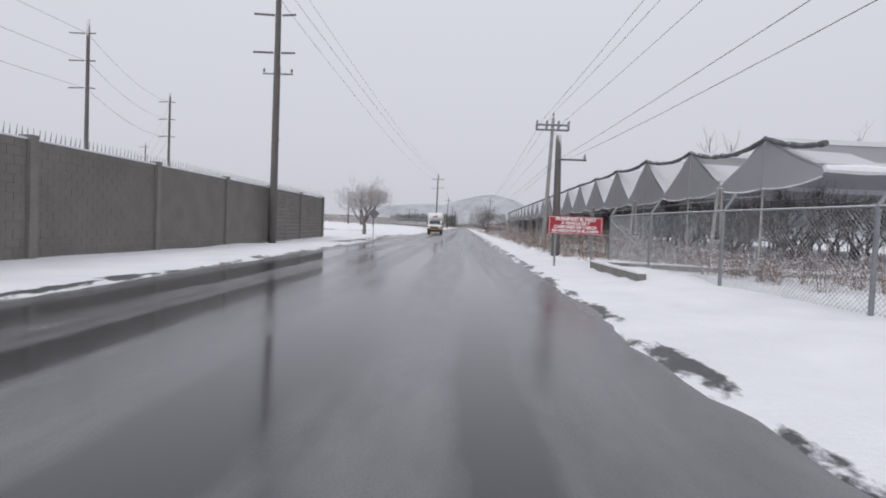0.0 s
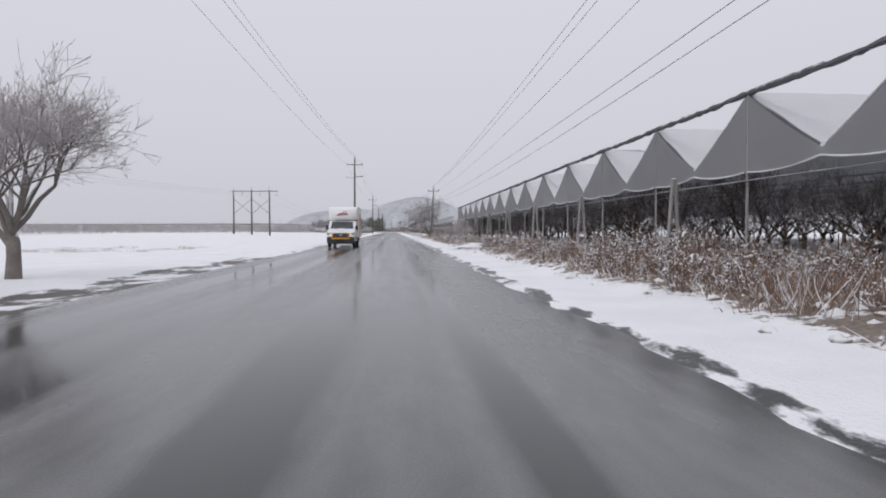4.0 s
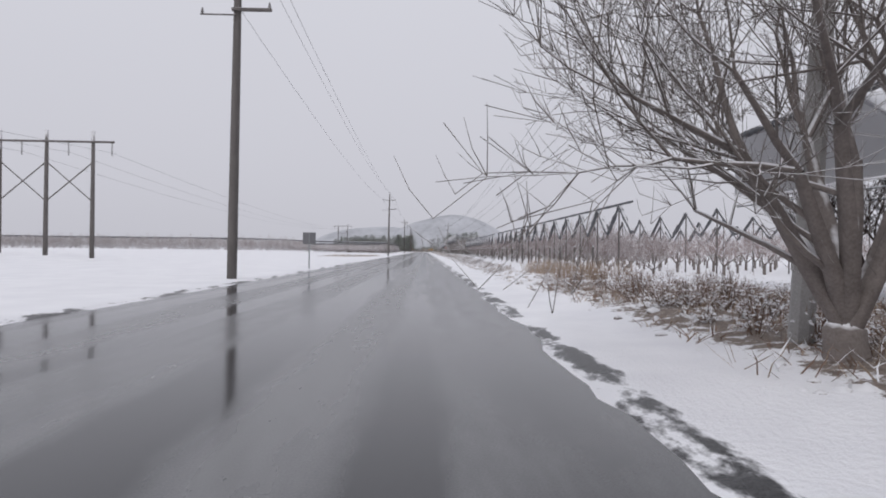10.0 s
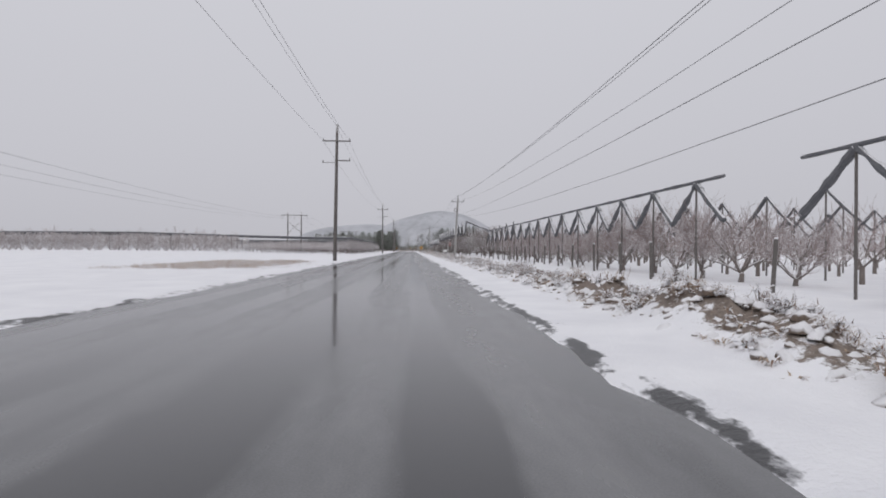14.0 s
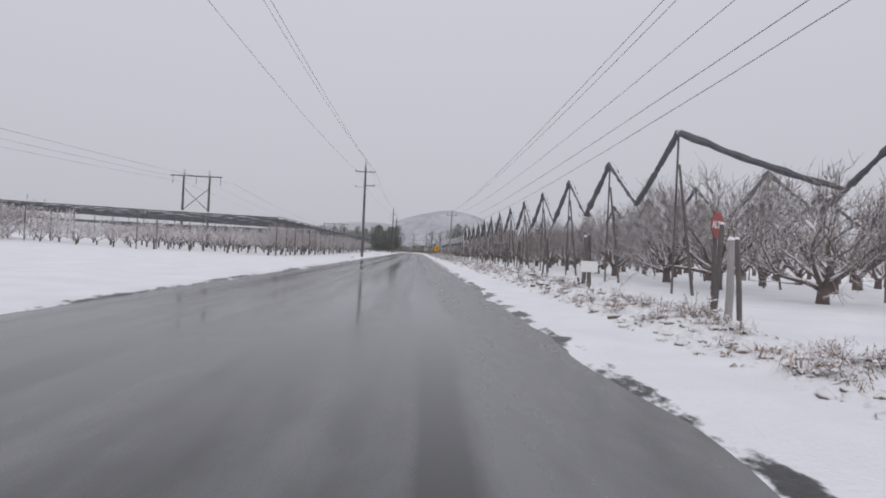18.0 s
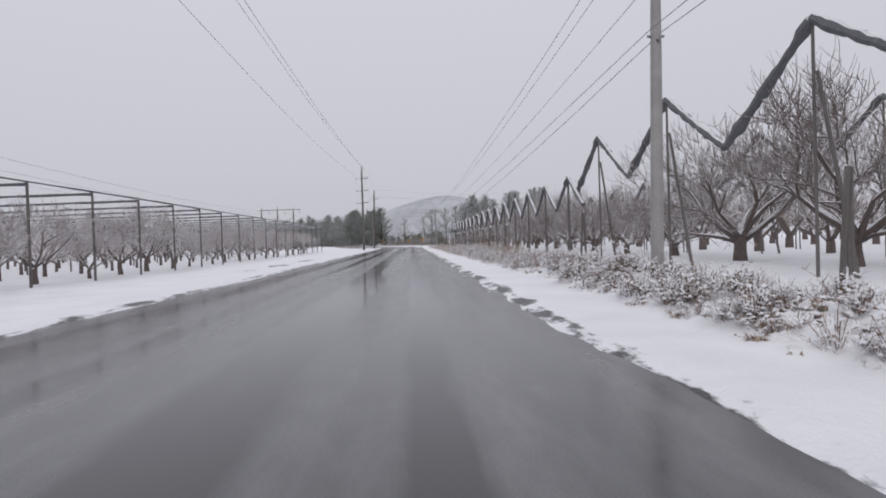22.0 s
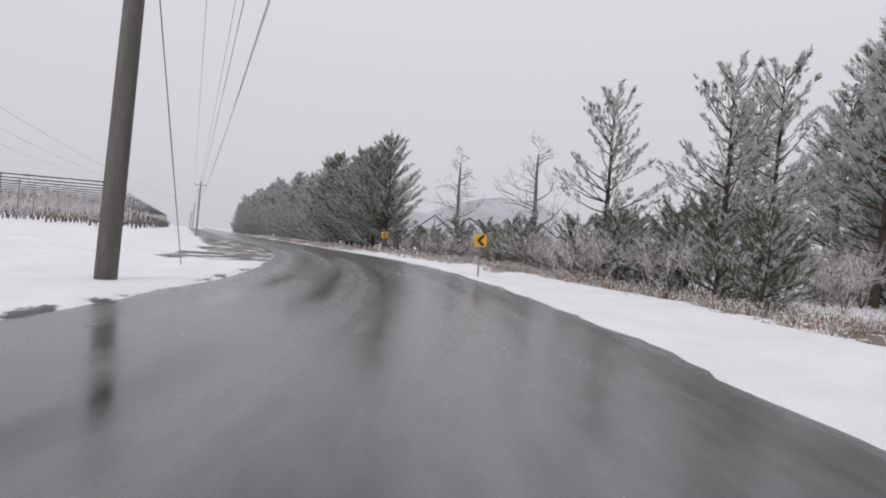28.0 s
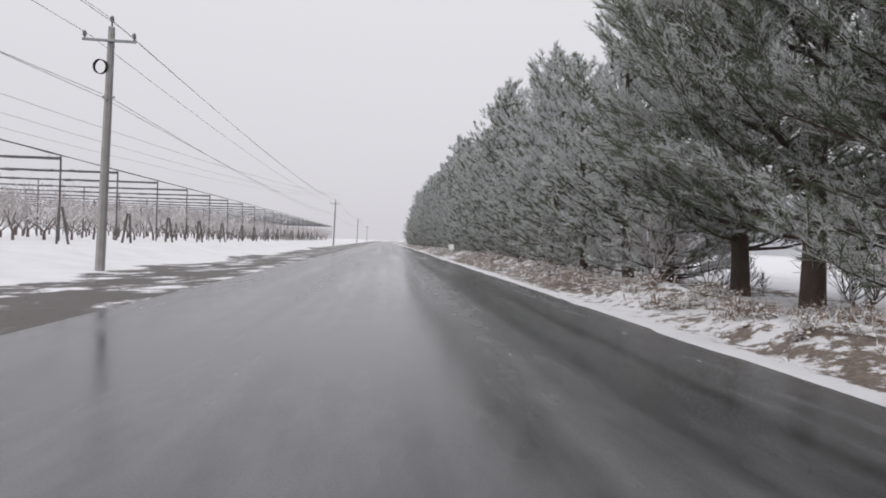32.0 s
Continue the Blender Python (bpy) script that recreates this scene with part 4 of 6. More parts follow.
# thin poplars behind the nets
for k in range(9):
    t = None
    b = Build()
    rng = random.Random(400 + k)
    root = thing("poplar", (19 + 3.5 * k, 28 + rng.uniform(-6, 16), 0.1), "thin leafless poplar rising behind the nets", "tree", "poplars")
    b.tube([(0, 0, -0.2), (0.05, 0, 4), (0.0, 0.1, 9)], [0.12, 0.08, 0.02], 6)
    part("trunk", b, GREYBARK, root)
    b = Build()
    for q in range(26):
        z = rng.uniform(2.2, 8.4)
        a = rng.uniform(0, 6.28)
        branch(b, Vector((0, 0, z)), Vector((math.cos(a) * 0.35, math.sin(a) * 0.35, 1)).normalized(), 1.3, 0.02, 1, rng, 0.1, 2, 4, 0, 0, 0, 0.1)
    part("crown", b, [GREYBARK], root)


# ---- pines ----
def pine(seed, height, low, wide, label, frost=0.35, dens=1.0, needles=9, width=0.034, name="pine_tree", group="roadside pines", share=0.55, size=(0.14, 0.24), taper=0.62, sweep=0.10, tuft=False):
    """A pine: trunk, whorls of limbs, and brushes of needles, some holding snow."""
    rng = random.Random(seed)
    root = thing(name, (0, 0, 0), label, "tree", group)
    b = Build()
    bend = rng.uniform(-0.25, 0.25)

    def axis(z):
        return Vector((bend * math.sin(z / height * 3.0), 0.15 * math.sin(z / height * 4 + seed), z))

    zs = [-0.3, 0, 0.8, height * 0.3, height * 0.6, height * 0.85, height]
    r0 = 0.019 * height
    b.tube([axis(z) for z in zs], [r0 * 1.25, r0 * 1.1, r0 * 0.95, r0 * 0.75, r0 * 0.42, r0 * 0.16, 0.012], 8)
    part("trunk", b, PINEBARK, root, smooth=True)
    wood, leaf = Build(), Build()
    z = low
    while z < height - 0.25:
        f = (z - low) / (height - low)
        reach = wide * (1 - f) ** taper * (0.55 + 0.45 * min(1, f * 5 + 0.35)) + 0.25
        for k in range(rng.randint(3, 5)):
            a = rng.uniform(0, 6.283)
            ln = reach * rng.uniform(0.65, 1.15)
            rise = sweep + 0.75 * f + rng.uniform(-0.12, 0.15)
            d = Vector((math.cos(a), math.sin(a), rise)).normalized()
            p0 = axis(z + rng.uniform(-0.1, 0.1))
            pts = [p0 + d * (ln * q / 3) + Vector((0, 0, 0.10 * ln * (q / 3) ** 2 - 0.06 * ln * math.sin(q / 3 * 3.14))) for q in range(4)]
            wood.tube(pts, [0.014 + 0.012 * ln, 0.012 + 0.008 * ln, 0.012, 0.006], 3, cap=False)
            brushes = max(4, int((3.0 + 6.0 * ln) * dens))
            for q in range(brushes):
                # shoots leave the limb sideways and sweep up, needles all along them
                g = 0.22 + 0.78 * (q + rng.random()) / brushes
                if tuft:
                    g = g ** 0.45
                i = min(int(g * 3), 2)
                c = pts[i].lerp(pts[i + 1], g * 3 - i) + Vector((rng.uniform(-1, 1), rng.uniform(-1, 1), rng.uniform(-0.4, 0.9))) * 0.10 * (0.5 + ln * 0.4)
                way = 1 if q % 2 else -1
                aside = Vector((-d.y, d.x, 0)) * way * rng.uniform(0.1, 1.1) * (1.15 - g * 0.7)
                out = (d * rng.uniform(0.6, 1.0) + aside + Vector((0, 0, rng.uniform(-0.15, 0.95)))).normalized()
                stem = (0.16 + 0.15 * ln * (1.1 - g * 0.6)) * rng.uniform(0.6, 1.25)
                if tuft:
                    stem *= 0.6
                end = c + out * stem
                wood.tube([c, end], [0.007, 0.004], 3, cap=False)
                snowy = rng.random() < frost
                for w in range(needles):
                    h = (w + rng.random()) / needles
                    base = c.lerp(end, 0.15 + 0.85 * h)
                    ring = Vector((rng.uniform(-1, 1), rng.uniform(-1, 1), rng.uniform(-0.7, 1)))
                    tip = (out * (0.45 + 0.6 * h) + ring * (0.95 - 0.35 * h)).normalized()
                    side = tip.cross(Vector((rng.uniform(-1, 1), rng.uniform(-1, 1), rng.uniform(-1, 1)))).normalized() * width
                    leaf.tri(base - side, base + side, base + tip * rng.uniform(*size), 1 if (snowy and tip.z > 0.9 - 1.5 * share) else 0)
        z += rng.uniform(0.24, 0.40) * (1 if f < 0.7 else 0.8) * (1.35 if taper < 0.5 else 1)
    part("branchwork", wood, PINEBARK, root)
    part("crown", leaf, [NEEDLE, FROST], root)
    return root


NEAR = [pine(71 + k, h, lo, wd, "dense dark green pine with snow on its outer needles", fr, 2.1, 26, 0.009, share=0.55, size=(0.11, 0.19), taper=0.5, sweep=0.22) for k, (h, lo, wd, fr) in enumerate(((9.3, 0.8, 3.7, 0.6), (9.9, 1.1, 3.8, 0.6), (9.0, 0.6, 3.6, 0.65)))]
# FAR has more white needles than NEAR, paling the distant belt like haze
FAR = [pine(76 + k, h, lo, wd, "dense frosted pine in a roadside row, extra white needles imitating haze", fr, 0.95, 14, 0.022, share=0.66, size=(0.14, 0.24), sweep=0.2) for k, (h, lo, wd, fr) in enumerate(((10.4, 0.2, 3.2, 0.8), (9.6, 0.25, 3.0, 0.85)))]
OPEN = [pine(81 + k, h, lo, wd, "open snow-dusted pine standing behind the outer bend", 0.85, 1.0, 22, 0.011, share=0.8, size=(0.11, 0.20), taper=0.45, sweep=0.30, tuft=True) for k, (h, lo, wd) in enumerate(((8.4, 2.2, 2.5), (8.0, 1.9, 2.7)))]
close, distant = [], []
w = 0.0
while w < 170:
    p = along(466 + w, 4.0 + RNG.uniform(-0.3, 0.6))
    (close if w < 24 else distant).append((p.x, p.y, 0.1))
    w += RNG.uniform(2.6, 3.4)
for q in range(16):
    p = along(505 + q * 5.4, 7.4 + RNG.uniform(-0.6, 0.8))
    distant.append((p.x, p.y, 0.1))
scatter(NEAR, close, RNG, (0.92, 1.08))
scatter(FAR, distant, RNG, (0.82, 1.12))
scatter(OPEN, [(5.3, 437.0, 0.1), (8.3, 432.0, 0.1), (10.6, 433.0, 0.1), (12.4, 430.0, 0.1)], RNG, (0.95, 1.05))
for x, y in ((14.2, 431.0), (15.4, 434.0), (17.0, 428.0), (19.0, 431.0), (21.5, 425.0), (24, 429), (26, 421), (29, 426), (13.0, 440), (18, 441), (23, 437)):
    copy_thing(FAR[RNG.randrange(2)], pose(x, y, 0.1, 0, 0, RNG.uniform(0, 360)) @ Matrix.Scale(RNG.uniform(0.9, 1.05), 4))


def dead_pine(seed, height, x, y, reach):
    rng = random.Random(seed)
    root = thing("dead_pine", (x, y, 0.1), "leafless dead pine with bare spreading limbs", "tree", "dead pines")
    b = Build()
    b.tube([(0, 0, -0.3), (0.03, 0, height * 0.3), (-0.05, 0.04, height * 0.7), (0, 0, height)], [0.19, 0.15, 0.09, 0.02], 8)
    part("trunk", b, GREYBARK, root, smooth=True)
    b = Build()
    z = 1.9
    while z < height - 0.3:
        f = (z - 1.9) / (height - 1.9)
        a = rng.uniform(0, 6.28)
        ln = (reach * (1 - f) ** 0.9 + 0.4) * rng.uniform(0.4, 1.0)
        branch(b, Vector((0, 0, z)), Vector((math.cos(a), math.sin(a), 0.12 + 0.5 * f)).normalized(), ln * 0.62, 0.026 + 0.03 * (1 - f), 2, rng, 0.17, 4, 5, 0, 0, 0.0, 0.05)
        z += rng.uniform(0.18, 0.32)
    part("branchwork", b, [GREYBARK], root)


dead_pine(91, 8.8, 3.6, 449.3, 3.1)
dead_pine(92, 8.8, -1.5, 456.2, 2.4)


# ---- shrubs and weeds ----
def shrubs(name, places, label, mats, height, blades, width, seed, lean=0.5, kind="stuff", snow=0.15, thick=0.012):
    rng = random.Random(seed)
    b = Build()
    for x, y, z, f in places:
        for k in range(blades):
            a, r = rng.uniform(0, 6.28), width * f * math.sqrt(rng.random())
            p = Vector((x + math.cos(a) * r, y + math.sin(a) * r, z - 0.05))
            h = height * f * rng.uniform(0.45, 1.1)
            tip = p + Vector((rng.uniform(-1, 1) * lean * h, rng.uniform(-1, 1) * lean * h, h))
            mid = p.lerp(tip, 0.55) + Vector((rng.uniform(-1, 1), rng.uniform(-1, 1), 0.3)) * 0.1 * h
            side = Vector((rng.uniform(-1, 1), rng.uniform(-1, 1), 0)).normalized() * thick * rng.uniform(0.7, 1.6)
            slot = rng.randrange(len(mats) - 1) if rng.random() > snow else len(mats) - 1
            b.quad(p - side, p + side, mid + side * 0.9, mid - side * 0.9, slot)
            b.tri(mid - side * 0.9, mid + side * 0.9, tip, slot)
    return solo(name, b, mats, label, "weeds", kind=kind)


def belt(s0, s1, u0, u1, count, rng, f=(0.6, 1.2)):
    out = []
    for k in range(count):
        s, u = rng.uniform(s0, s1), rng.uniform(u0, u1)
        if 52 < s < 59 and u < 7.5:
            continue
        p = along(s, u)
        out.append((p.x, p.y, ground_z(s, u), rng.uniform(*f)))
    return out


def bushes(name, places, seed, label, mats, stems=30, wide=0.5, high=0.6, snow=0.35):
    """Dome-shaped tangles: arching stems with side twigs, and flecks of snow caught on them; the last material is snow."""
    rng = random.Random(seed)
    b = Build()
    flat = Vector((0, 0, 1))
    for x, y, z, f in places:
        w, h = wide * f * rng.uniform(0.8, 1.25), high * f * rng.uniform(0.75, 1.25)
        for k in range(stems):
            a, g = rng.uniform(0, 6.283), math.sqrt(rng.random())
            o = Vector((math.cos(a), math.sin(a), 0))
            tip_h = h * (1.15 - 0.8 * g * g) * rng.uniform(0.7, 1.15)
            p = Vector((x, y, z - 0.06)) + o * w * 0.25 * g
            mid = p + o * w * 0.5 * g + Vector((rng.uniform(-0.1, 0.1), rng.uniform(-0.1, 0.1), tip_h * 0.8))
            tip = mid + o * w * rng.uniform(0.2, 0.6) + Vector((rng.uniform(-0.15, 0.15) * w, rng.uniform(-0.15, 0.15) * w, tip_h * rng.uniform(-0.15, 0.3)))
            side = Vector((-o.y, o.x, rng.uniform(-0.5, 0.5))).normalized() * rng.uniform(0.003, 0.006) * (0.7 + 0.5 * f)
            slot = rng.randrange(len(mats) - 1)
            b.quad(p - side, p + side, mid + side, mid - side, slot)
            b.tri(mid - side, mid + side, tip, slot)
            for q in range(5):
                e = rng.random()
                c = p.lerp(mid, 0.35 + 1.3 * e) if e < 0.5 else mid.lerp(tip, 2 * e - 1)
                d = Vector((rng.uniform(-1, 1), rng.uniform(-1, 1), rng.uniform(-0.5, 0.9))).normalized()
                t2 = d.cross(flat).normalized() * rng.uniform(0.003, 0.007) if abs(d.z) < 0.95 else side
                b.tri(c - t2, c + t2, c + d * rng.uniform(0.08, 0.22) * (0.6 + 0.5 * f), slot)
                if rng.random() < snow:
                    u1 = Vector((rng.uniform(-1, 1), rng.uniform(-1, 1), rng.uniform(-0.3, 0.3))).normalized() * rng.uniform(0.018, 0.045)
                    u2 = Vector((-u1.y, u1.x, rng.uniform(-0.015, 0.015))) * rng.uniform(0.4, 0.9)
                    top = c + Vector((0, 0, 0.02))
                    b.tri(c - u1, c + u2, top, len(mats) - 1)
                    b.tri(c + u2, c + u1, top, len(mats) - 1)
                    b.tri(c + u1, c - u2, top, len(mats) - 1)
                    b.tri(c - u2, c - u1, top, len(mats) - 1)
    return solo(name, b, mats, label, "bushes", kind="stuff")


bushes("roadside_bushes", belt(4, 54, 2.2, 7.5, 330, RNG, (0.6, 1.5)) + belt(8, 44, 4.5, 9.0, 110, RNG, (1.2, 2.3)) + belt(62, 112, 2.4, 8.2, 330, RNG, (0.5, 1.0)) + belt(-14, 6, 4.5, 10, 110, RNG, (0.7, 1.6)), 16, "tangled brown bushes with snow caught in their twigs", [DRY, REDWEED, BARK, REDWEED, NETSNOW])
bushes("bank_bushes", belt(290, 352, 1.6, 2.9, 300, RNG, (0.45, 0.8)) + belt(124, 220, 1.7, 2.8, 160, RNG, (0.3, 0.55)), 19, "snow-laden brown clumps along the ditch bank", [BARK, DRY, REDWEED, NETSNOW], 34, snow=0.7)
bushes("straw_bushes", belt(316, 408, 1.6, 4.4, 480, RNG, (0.35, 0.85)) + [p for k, p in enumerate(belt(120, 318, 1.7, 2.9, 620, RNG, (0.25, 0.6))) if k % 2 or p[1] > 285] + belt(404, 452, 3.4, 6.6, 200, RNG, (0.4, 0.9)) + belt(436, 468, 1.8, 5.5, 240, RNG, (0.4, 1.0)) + belt(466, 540, 0.9, 3.4, 260, RNG, (0.3, 0.7)), 17, "low snowy tangles of dead grass along the ditch bank", [STRAW, DRY, REDWEED, NETSNOW], 24, snow=0.45)
shrubs("tall_straw", belt(327, 346, 2.8, 4.4, 44, RNG, (0.7, 1.4)) + belt(112, 122, 3.2, 5.6, 40, RNG, (0.7, 1.3)) + belt(352, 400, 3.2, 4.8, 40, RNG, (0.5, 1.0)), "tall pale straw grass standing on the bank", [STRAW, STRAW, DRY, NETSNOW], 0.75, 90, 0.35, 18, 0.35, snow=0.12, thick=0.004)
shrubs("roadside_weeds", belt(2, 111, 1.9, 8.5, 1300, RNG, (0.5, 1.1)), "tangled dry brown weeds dusted with snow on the verge", [DRY, REDWEED, REDWEED, STRAW, NETSNOW], 0.27, 36, 0.6, 5, 1.5, snow=0.24, thick=0.007)
shrubs("tall_weeds", belt(10, 56, 2.4, 6.5, 250, RNG, (0.5, 1.15)) + belt(62, 80, 3.4, 7, 40, RNG, (0.6, 1.1)), "tall reddish dry weed stalks beside the road", [DRY, REDWEED, REDWEED, NETSNOW], 0.58, 80, 0.6, 6, 0.8, snow=0.2, thick=0.005)
shrubs("ditch_weeds", [p for k, p in enumerate(belt(128, 330, 1.9, 3.0, 420, RNG, (0.4, 0.9))) if k % 2 or p[1] > 285] + belt(322, 408, 1.6, 4.6, 420, RNG, (0.6, 1.2)) + belt(335, 375, 3.0, 5.2, 70, RNG, (1.0, 1.8)), "dry straw weeds poking through ditch snow", [STRAW, DRY, NETSNOW], 0.32, 26, 0.38, 8, 0.7, snow=0.45, thick=0.006)
shrubs("bend_grass", belt(400, 452, 3.5, 6.5, 300, RNG) + belt(470, 560, 1.0, 3.0, 200, RNG, (0.4, 0.8)), "pale dry grass tufts along the outer bend", [STRAW, DRY, NETSNOW], 0.36, 30, 0.45, 9, 0.7, snow=0.35, thick=0.006)
left_straw = [(RNG.uniform(-16, -8.2), RNG.uniform(184, 204), 0.1, RNG.uniform(0.6, 1.1)) for k in range(420)] + [(RNG.uniform(-22, -12), RNG.uniform(52, 62), 0.1, RNG.uniform(0.5, 1)) for k in range(60)]
shrubs("field_grass", left_straw, "pale dry grass patch in the snow field", [STRAW, STRAW, DRY, NETSNOW], 0.20, 30, 0.6, 10, 1.3, snow=0.35, thick=0.006)
BUSH = [pine(101 + k, 2.4, 0.1, 0.75, "low snow-dusted evergreen shrub under the pines", 0.65, 0.8, 16, 0.010, "evergreen_shrub", "shrubs under the pines", 0.7, (0.08, 0.14), 0.5, 0.6) for k in range(2)]
spots = [along(s, u) for s, u in [(RNG.uniform(432, 466), RNG.uniform(4.6, 9.5)) for k in range(34)] + [(RNG.uniform(470, 505), RNG.uniform(4.2, 7)) for k in range(20)]]
scatter(BUSH, [(p.x, p.y, 0.1) for p in spots], RNG, (0.45, 1.05))
for x, y, f in ((6.3, 436.4, 1.0), (7.1, 435.6, 0.9), (9.4, 430.6, 1.1), (11.3, 431.4, 1.2), (12.9, 429.0, 1.1), (14.6, 428.6, 1.2), (3.2, 446.5, 1.0), (0.8, 452.0, 1.05), (-2.6, 454.6, 0.95), (-1.6, 449.8, 0.8)):
    for e in range(2):
        copy_thing(BUSH[e], pose(x + 0.7 * e, y - 0.5 * e, 0.1, 0, 0, RNG.uniform(0, 360)) @ Matrix.Diagonal((f * 1.5, f * 1.5, f * 0.9, 1)))
YOUNG = [pine(111 + k, 3.0, 0.05, 1.3, "young brown-green pine with thin snow behind the bend", 0.5, 1.8, 16, 0.014, "young_pine", "young pines behind the bend", 0.4, (0.09, 0.16), 0.5, 0.35) for k in range(2)]
young_rng = random.Random(404)
spots = [along(young_rng.uniform(424, 467), young_rng.uniform(4.8, 9.0)) for k in range(40)]
scatter(YOUNG, [(p.x, p.y, 0.1) for p in spots], young_rng, (0.75, 1.25))
spots = [along(s, u) for s, u in [(RNG.uniform(425, 468), RNG.uniform(4.0, 13)) for k in range(130)] + [(RNG.uniform(468, 540), RNG.uniform(3.4, 9)) for k in range(95)]]
thicket("understorey", [(p.x, p.y, 0.1) for p in spots], 26, 2.1, 0.6, 2, 0.06, 0.03, "snowy leafless saplings and brush under the pines", 3, BARK, TWIGSNOW, 4, 6, 0.008, 60, (0.2, 0.5))


def clods(name, places, seed, label):
    """Lumps of earth half covered by snow."""
    rng = random.Random(seed)
    b = Build()
    for x, y, z, f in places:
        k, rows, sides = len(b.v), 3, 6
        r = 0.085 * f
        sx, sy = rng.uniform(0.8, 1.6), rng.uniform(0.8, 1.6)
        for i in range(rows):
            e = i / (rows - 1)
            rr = r * math.cos(e * 1.45)
            for s in range(sides):
                a = 6.283 * s / sides
                j = rng.uniform(0.7, 1.3)
                b.v.append((x + rr * sx * math.cos(a) * j, y + rr * sy * math.sin(a) * j, z - 0.04 + r * 1.1 * math.sin(e * 1.45) * rng.uniform(0.85, 1.15)))
        for i in range(rows - 1):
            for s in range(sides):
                a, c = k + i * sides + s, k + i * sides + (s + 1) % sides
                b.f.append((a, c, c + sides, a + sides))
                b.m.append(0)
        b.f.append(tuple(range(k + (rows - 1) * sides, k + rows * sides)))
        b.m.append(0)
    return solo(name, b, CLOD, label, "earth clods", kind="stuff", smooth=True)


clods("ditch_clods", belt(122, 335, 1.5, 3.0, 6500, RNG, (0.3, 1.25)) + belt(110, 136, 1.2, 3.4, 260, RNG, (0.3, 1.0)) + belt(335, 408, 1.4, 4.2, 420, RNG, (0.5, 1.5)) + belt(8, 122, 1.4, 3.4, 900, RNG, (0.4, 1.2)) + belt(466, 560, 0.15, 3.2, 1300, RNG, (0.25, 0.9)), 14, "brown earth clods capped with snow along the ditch")


def tussocks(name, places, seed, label):
    """Hummocks of matted dry grass with snow lying on top, their blades hanging over the sides."""
    rng = random.Random(seed)
    b = Build()
    for x, y, z, f in places:
        k, rows, sides = len(b.v), 4, 8
        r, h = 0.19 * f, 0.24 * f * rng.uniform(0.7, 1.2)
        for i in range(rows):
            e = i / (rows - 1)
            rr = r * (math.cos(e * 1.4) ** 0.7)
            for s in range(sides):
                a = 6.283 * (s + 0.5 * (i % 2)) / sides
                j = rng.uniform(0.78, 1.25)
                b.v.append((x + rr * math.cos(a) * j, y + rr * math.sin(a) * j * 1.2, z - 0.08 + h * math.sin(e * 1.4) * rng.uniform(0.88, 1.12)))
        for i in range(rows - 1):
            for s in range(sides):
                a, c = k + i * sides + s, k + i * sides + (s + 1) % sides
                b.f.append((a, c, c + sides, a + sides))
                b.m.append(0)
        b.f.append(tuple(range(k + (rows - 1) * sides, k + rows * sides)))
        b.m.append(0)
        for q in range(22):
            a = rng.uniform(0, 6.283)
            p = Vector((x + r * 0.55 * math.cos(a), y + r * 0.6 * math.sin(a), z - 0.08 + h * rng.uniform(0.6, 1.0)))
            o = Vector((math.cos(a), math.sin(a), 0)) * r
            mid = p + o * rng.uniform(0.3, 0.8) + Vector((0, 0, h * rng.uniform(0.0, 0.6)))
            tip = mid + o * rng.uniform(0.3, 1.0) + Vector((rng.uniform(-0.05, 0.05), rng.uniform(-0.05, 0.05), h * rng.uniform(-0.9, 0.2)))
            side = Vector((-math.sin(a), math.cos(a), 0)) * rng.uniform(0.006, 0.012)
            slot = rng.choice((1, 2, 2, 3))
            b.quad(p - side, p + side, mid + side, mid - side, slot)
            b.tri(mid - side, mid + side, tip, slot)
    return solo(name, b, [TUSSOCK, DRY, STRAW, NETSNOW], label, "grass", kind="stuff", smooth=True)


tussocks("grass_tussocks", belt(322, 408, 1.3, 4.4, 1300, RNG, (0.25, 0.6)) + belt(112, 322, 1.4, 3.0, 1500, RNG, (0.2, 0.5)) + belt(4, 112, 2.0, 8, 300, RNG, (0.3, 0.6)) + belt(404, 452, 3.0, 6.0, 140, RNG, (0.3, 0.6)), 15, "matted dry grass tussocks topped with snow on the verge")


# ---- hail-net orchard frames ----
def lumpy(b, p, q, r, sag=0.0, seed=0.0, step=0.35, slot=0, sides=7):
    """A rolled-up net between two points, with a slightly uneven girth."""
    p, q = Vector(p), Vector(q)
    k = max(3, int((q - p).length / step))
    pts = [p.lerp(q, i / k) - Vector((0, 0, 4 * sag * (i / k) * (1 - i / k))) for i in range(k + 1)]
    radii = [r * (1 + 0.5 * noise.noise((pt.x * 2.1 + seed, pt.y * 2.1, pt.z * 2.1)) + 0.4 * noise.noise((pt.x * 7.3, pt.y * 7.3 + seed, pt.z * 7.3))) for pt in pts]
    pts = [pt + Vector((0, 0, 0.35 * r * noise.noise((pt.x * 5.1, pt.y * 5.1, seed)))) for pt in pts]
    b.tube(pts, radii, sides, slot)


def ridge_y(k):
    """Where the k-th gabled bay stands; the bays widen slightly towards the wall."""
    return 104.2 - 4.75 * k - 0.037 * k * k


def ridge_top(k):
    y = ridge_y(k)
    return 5.0 - 0.0053 * y - 0.06 * max(0.0, 14 - y)


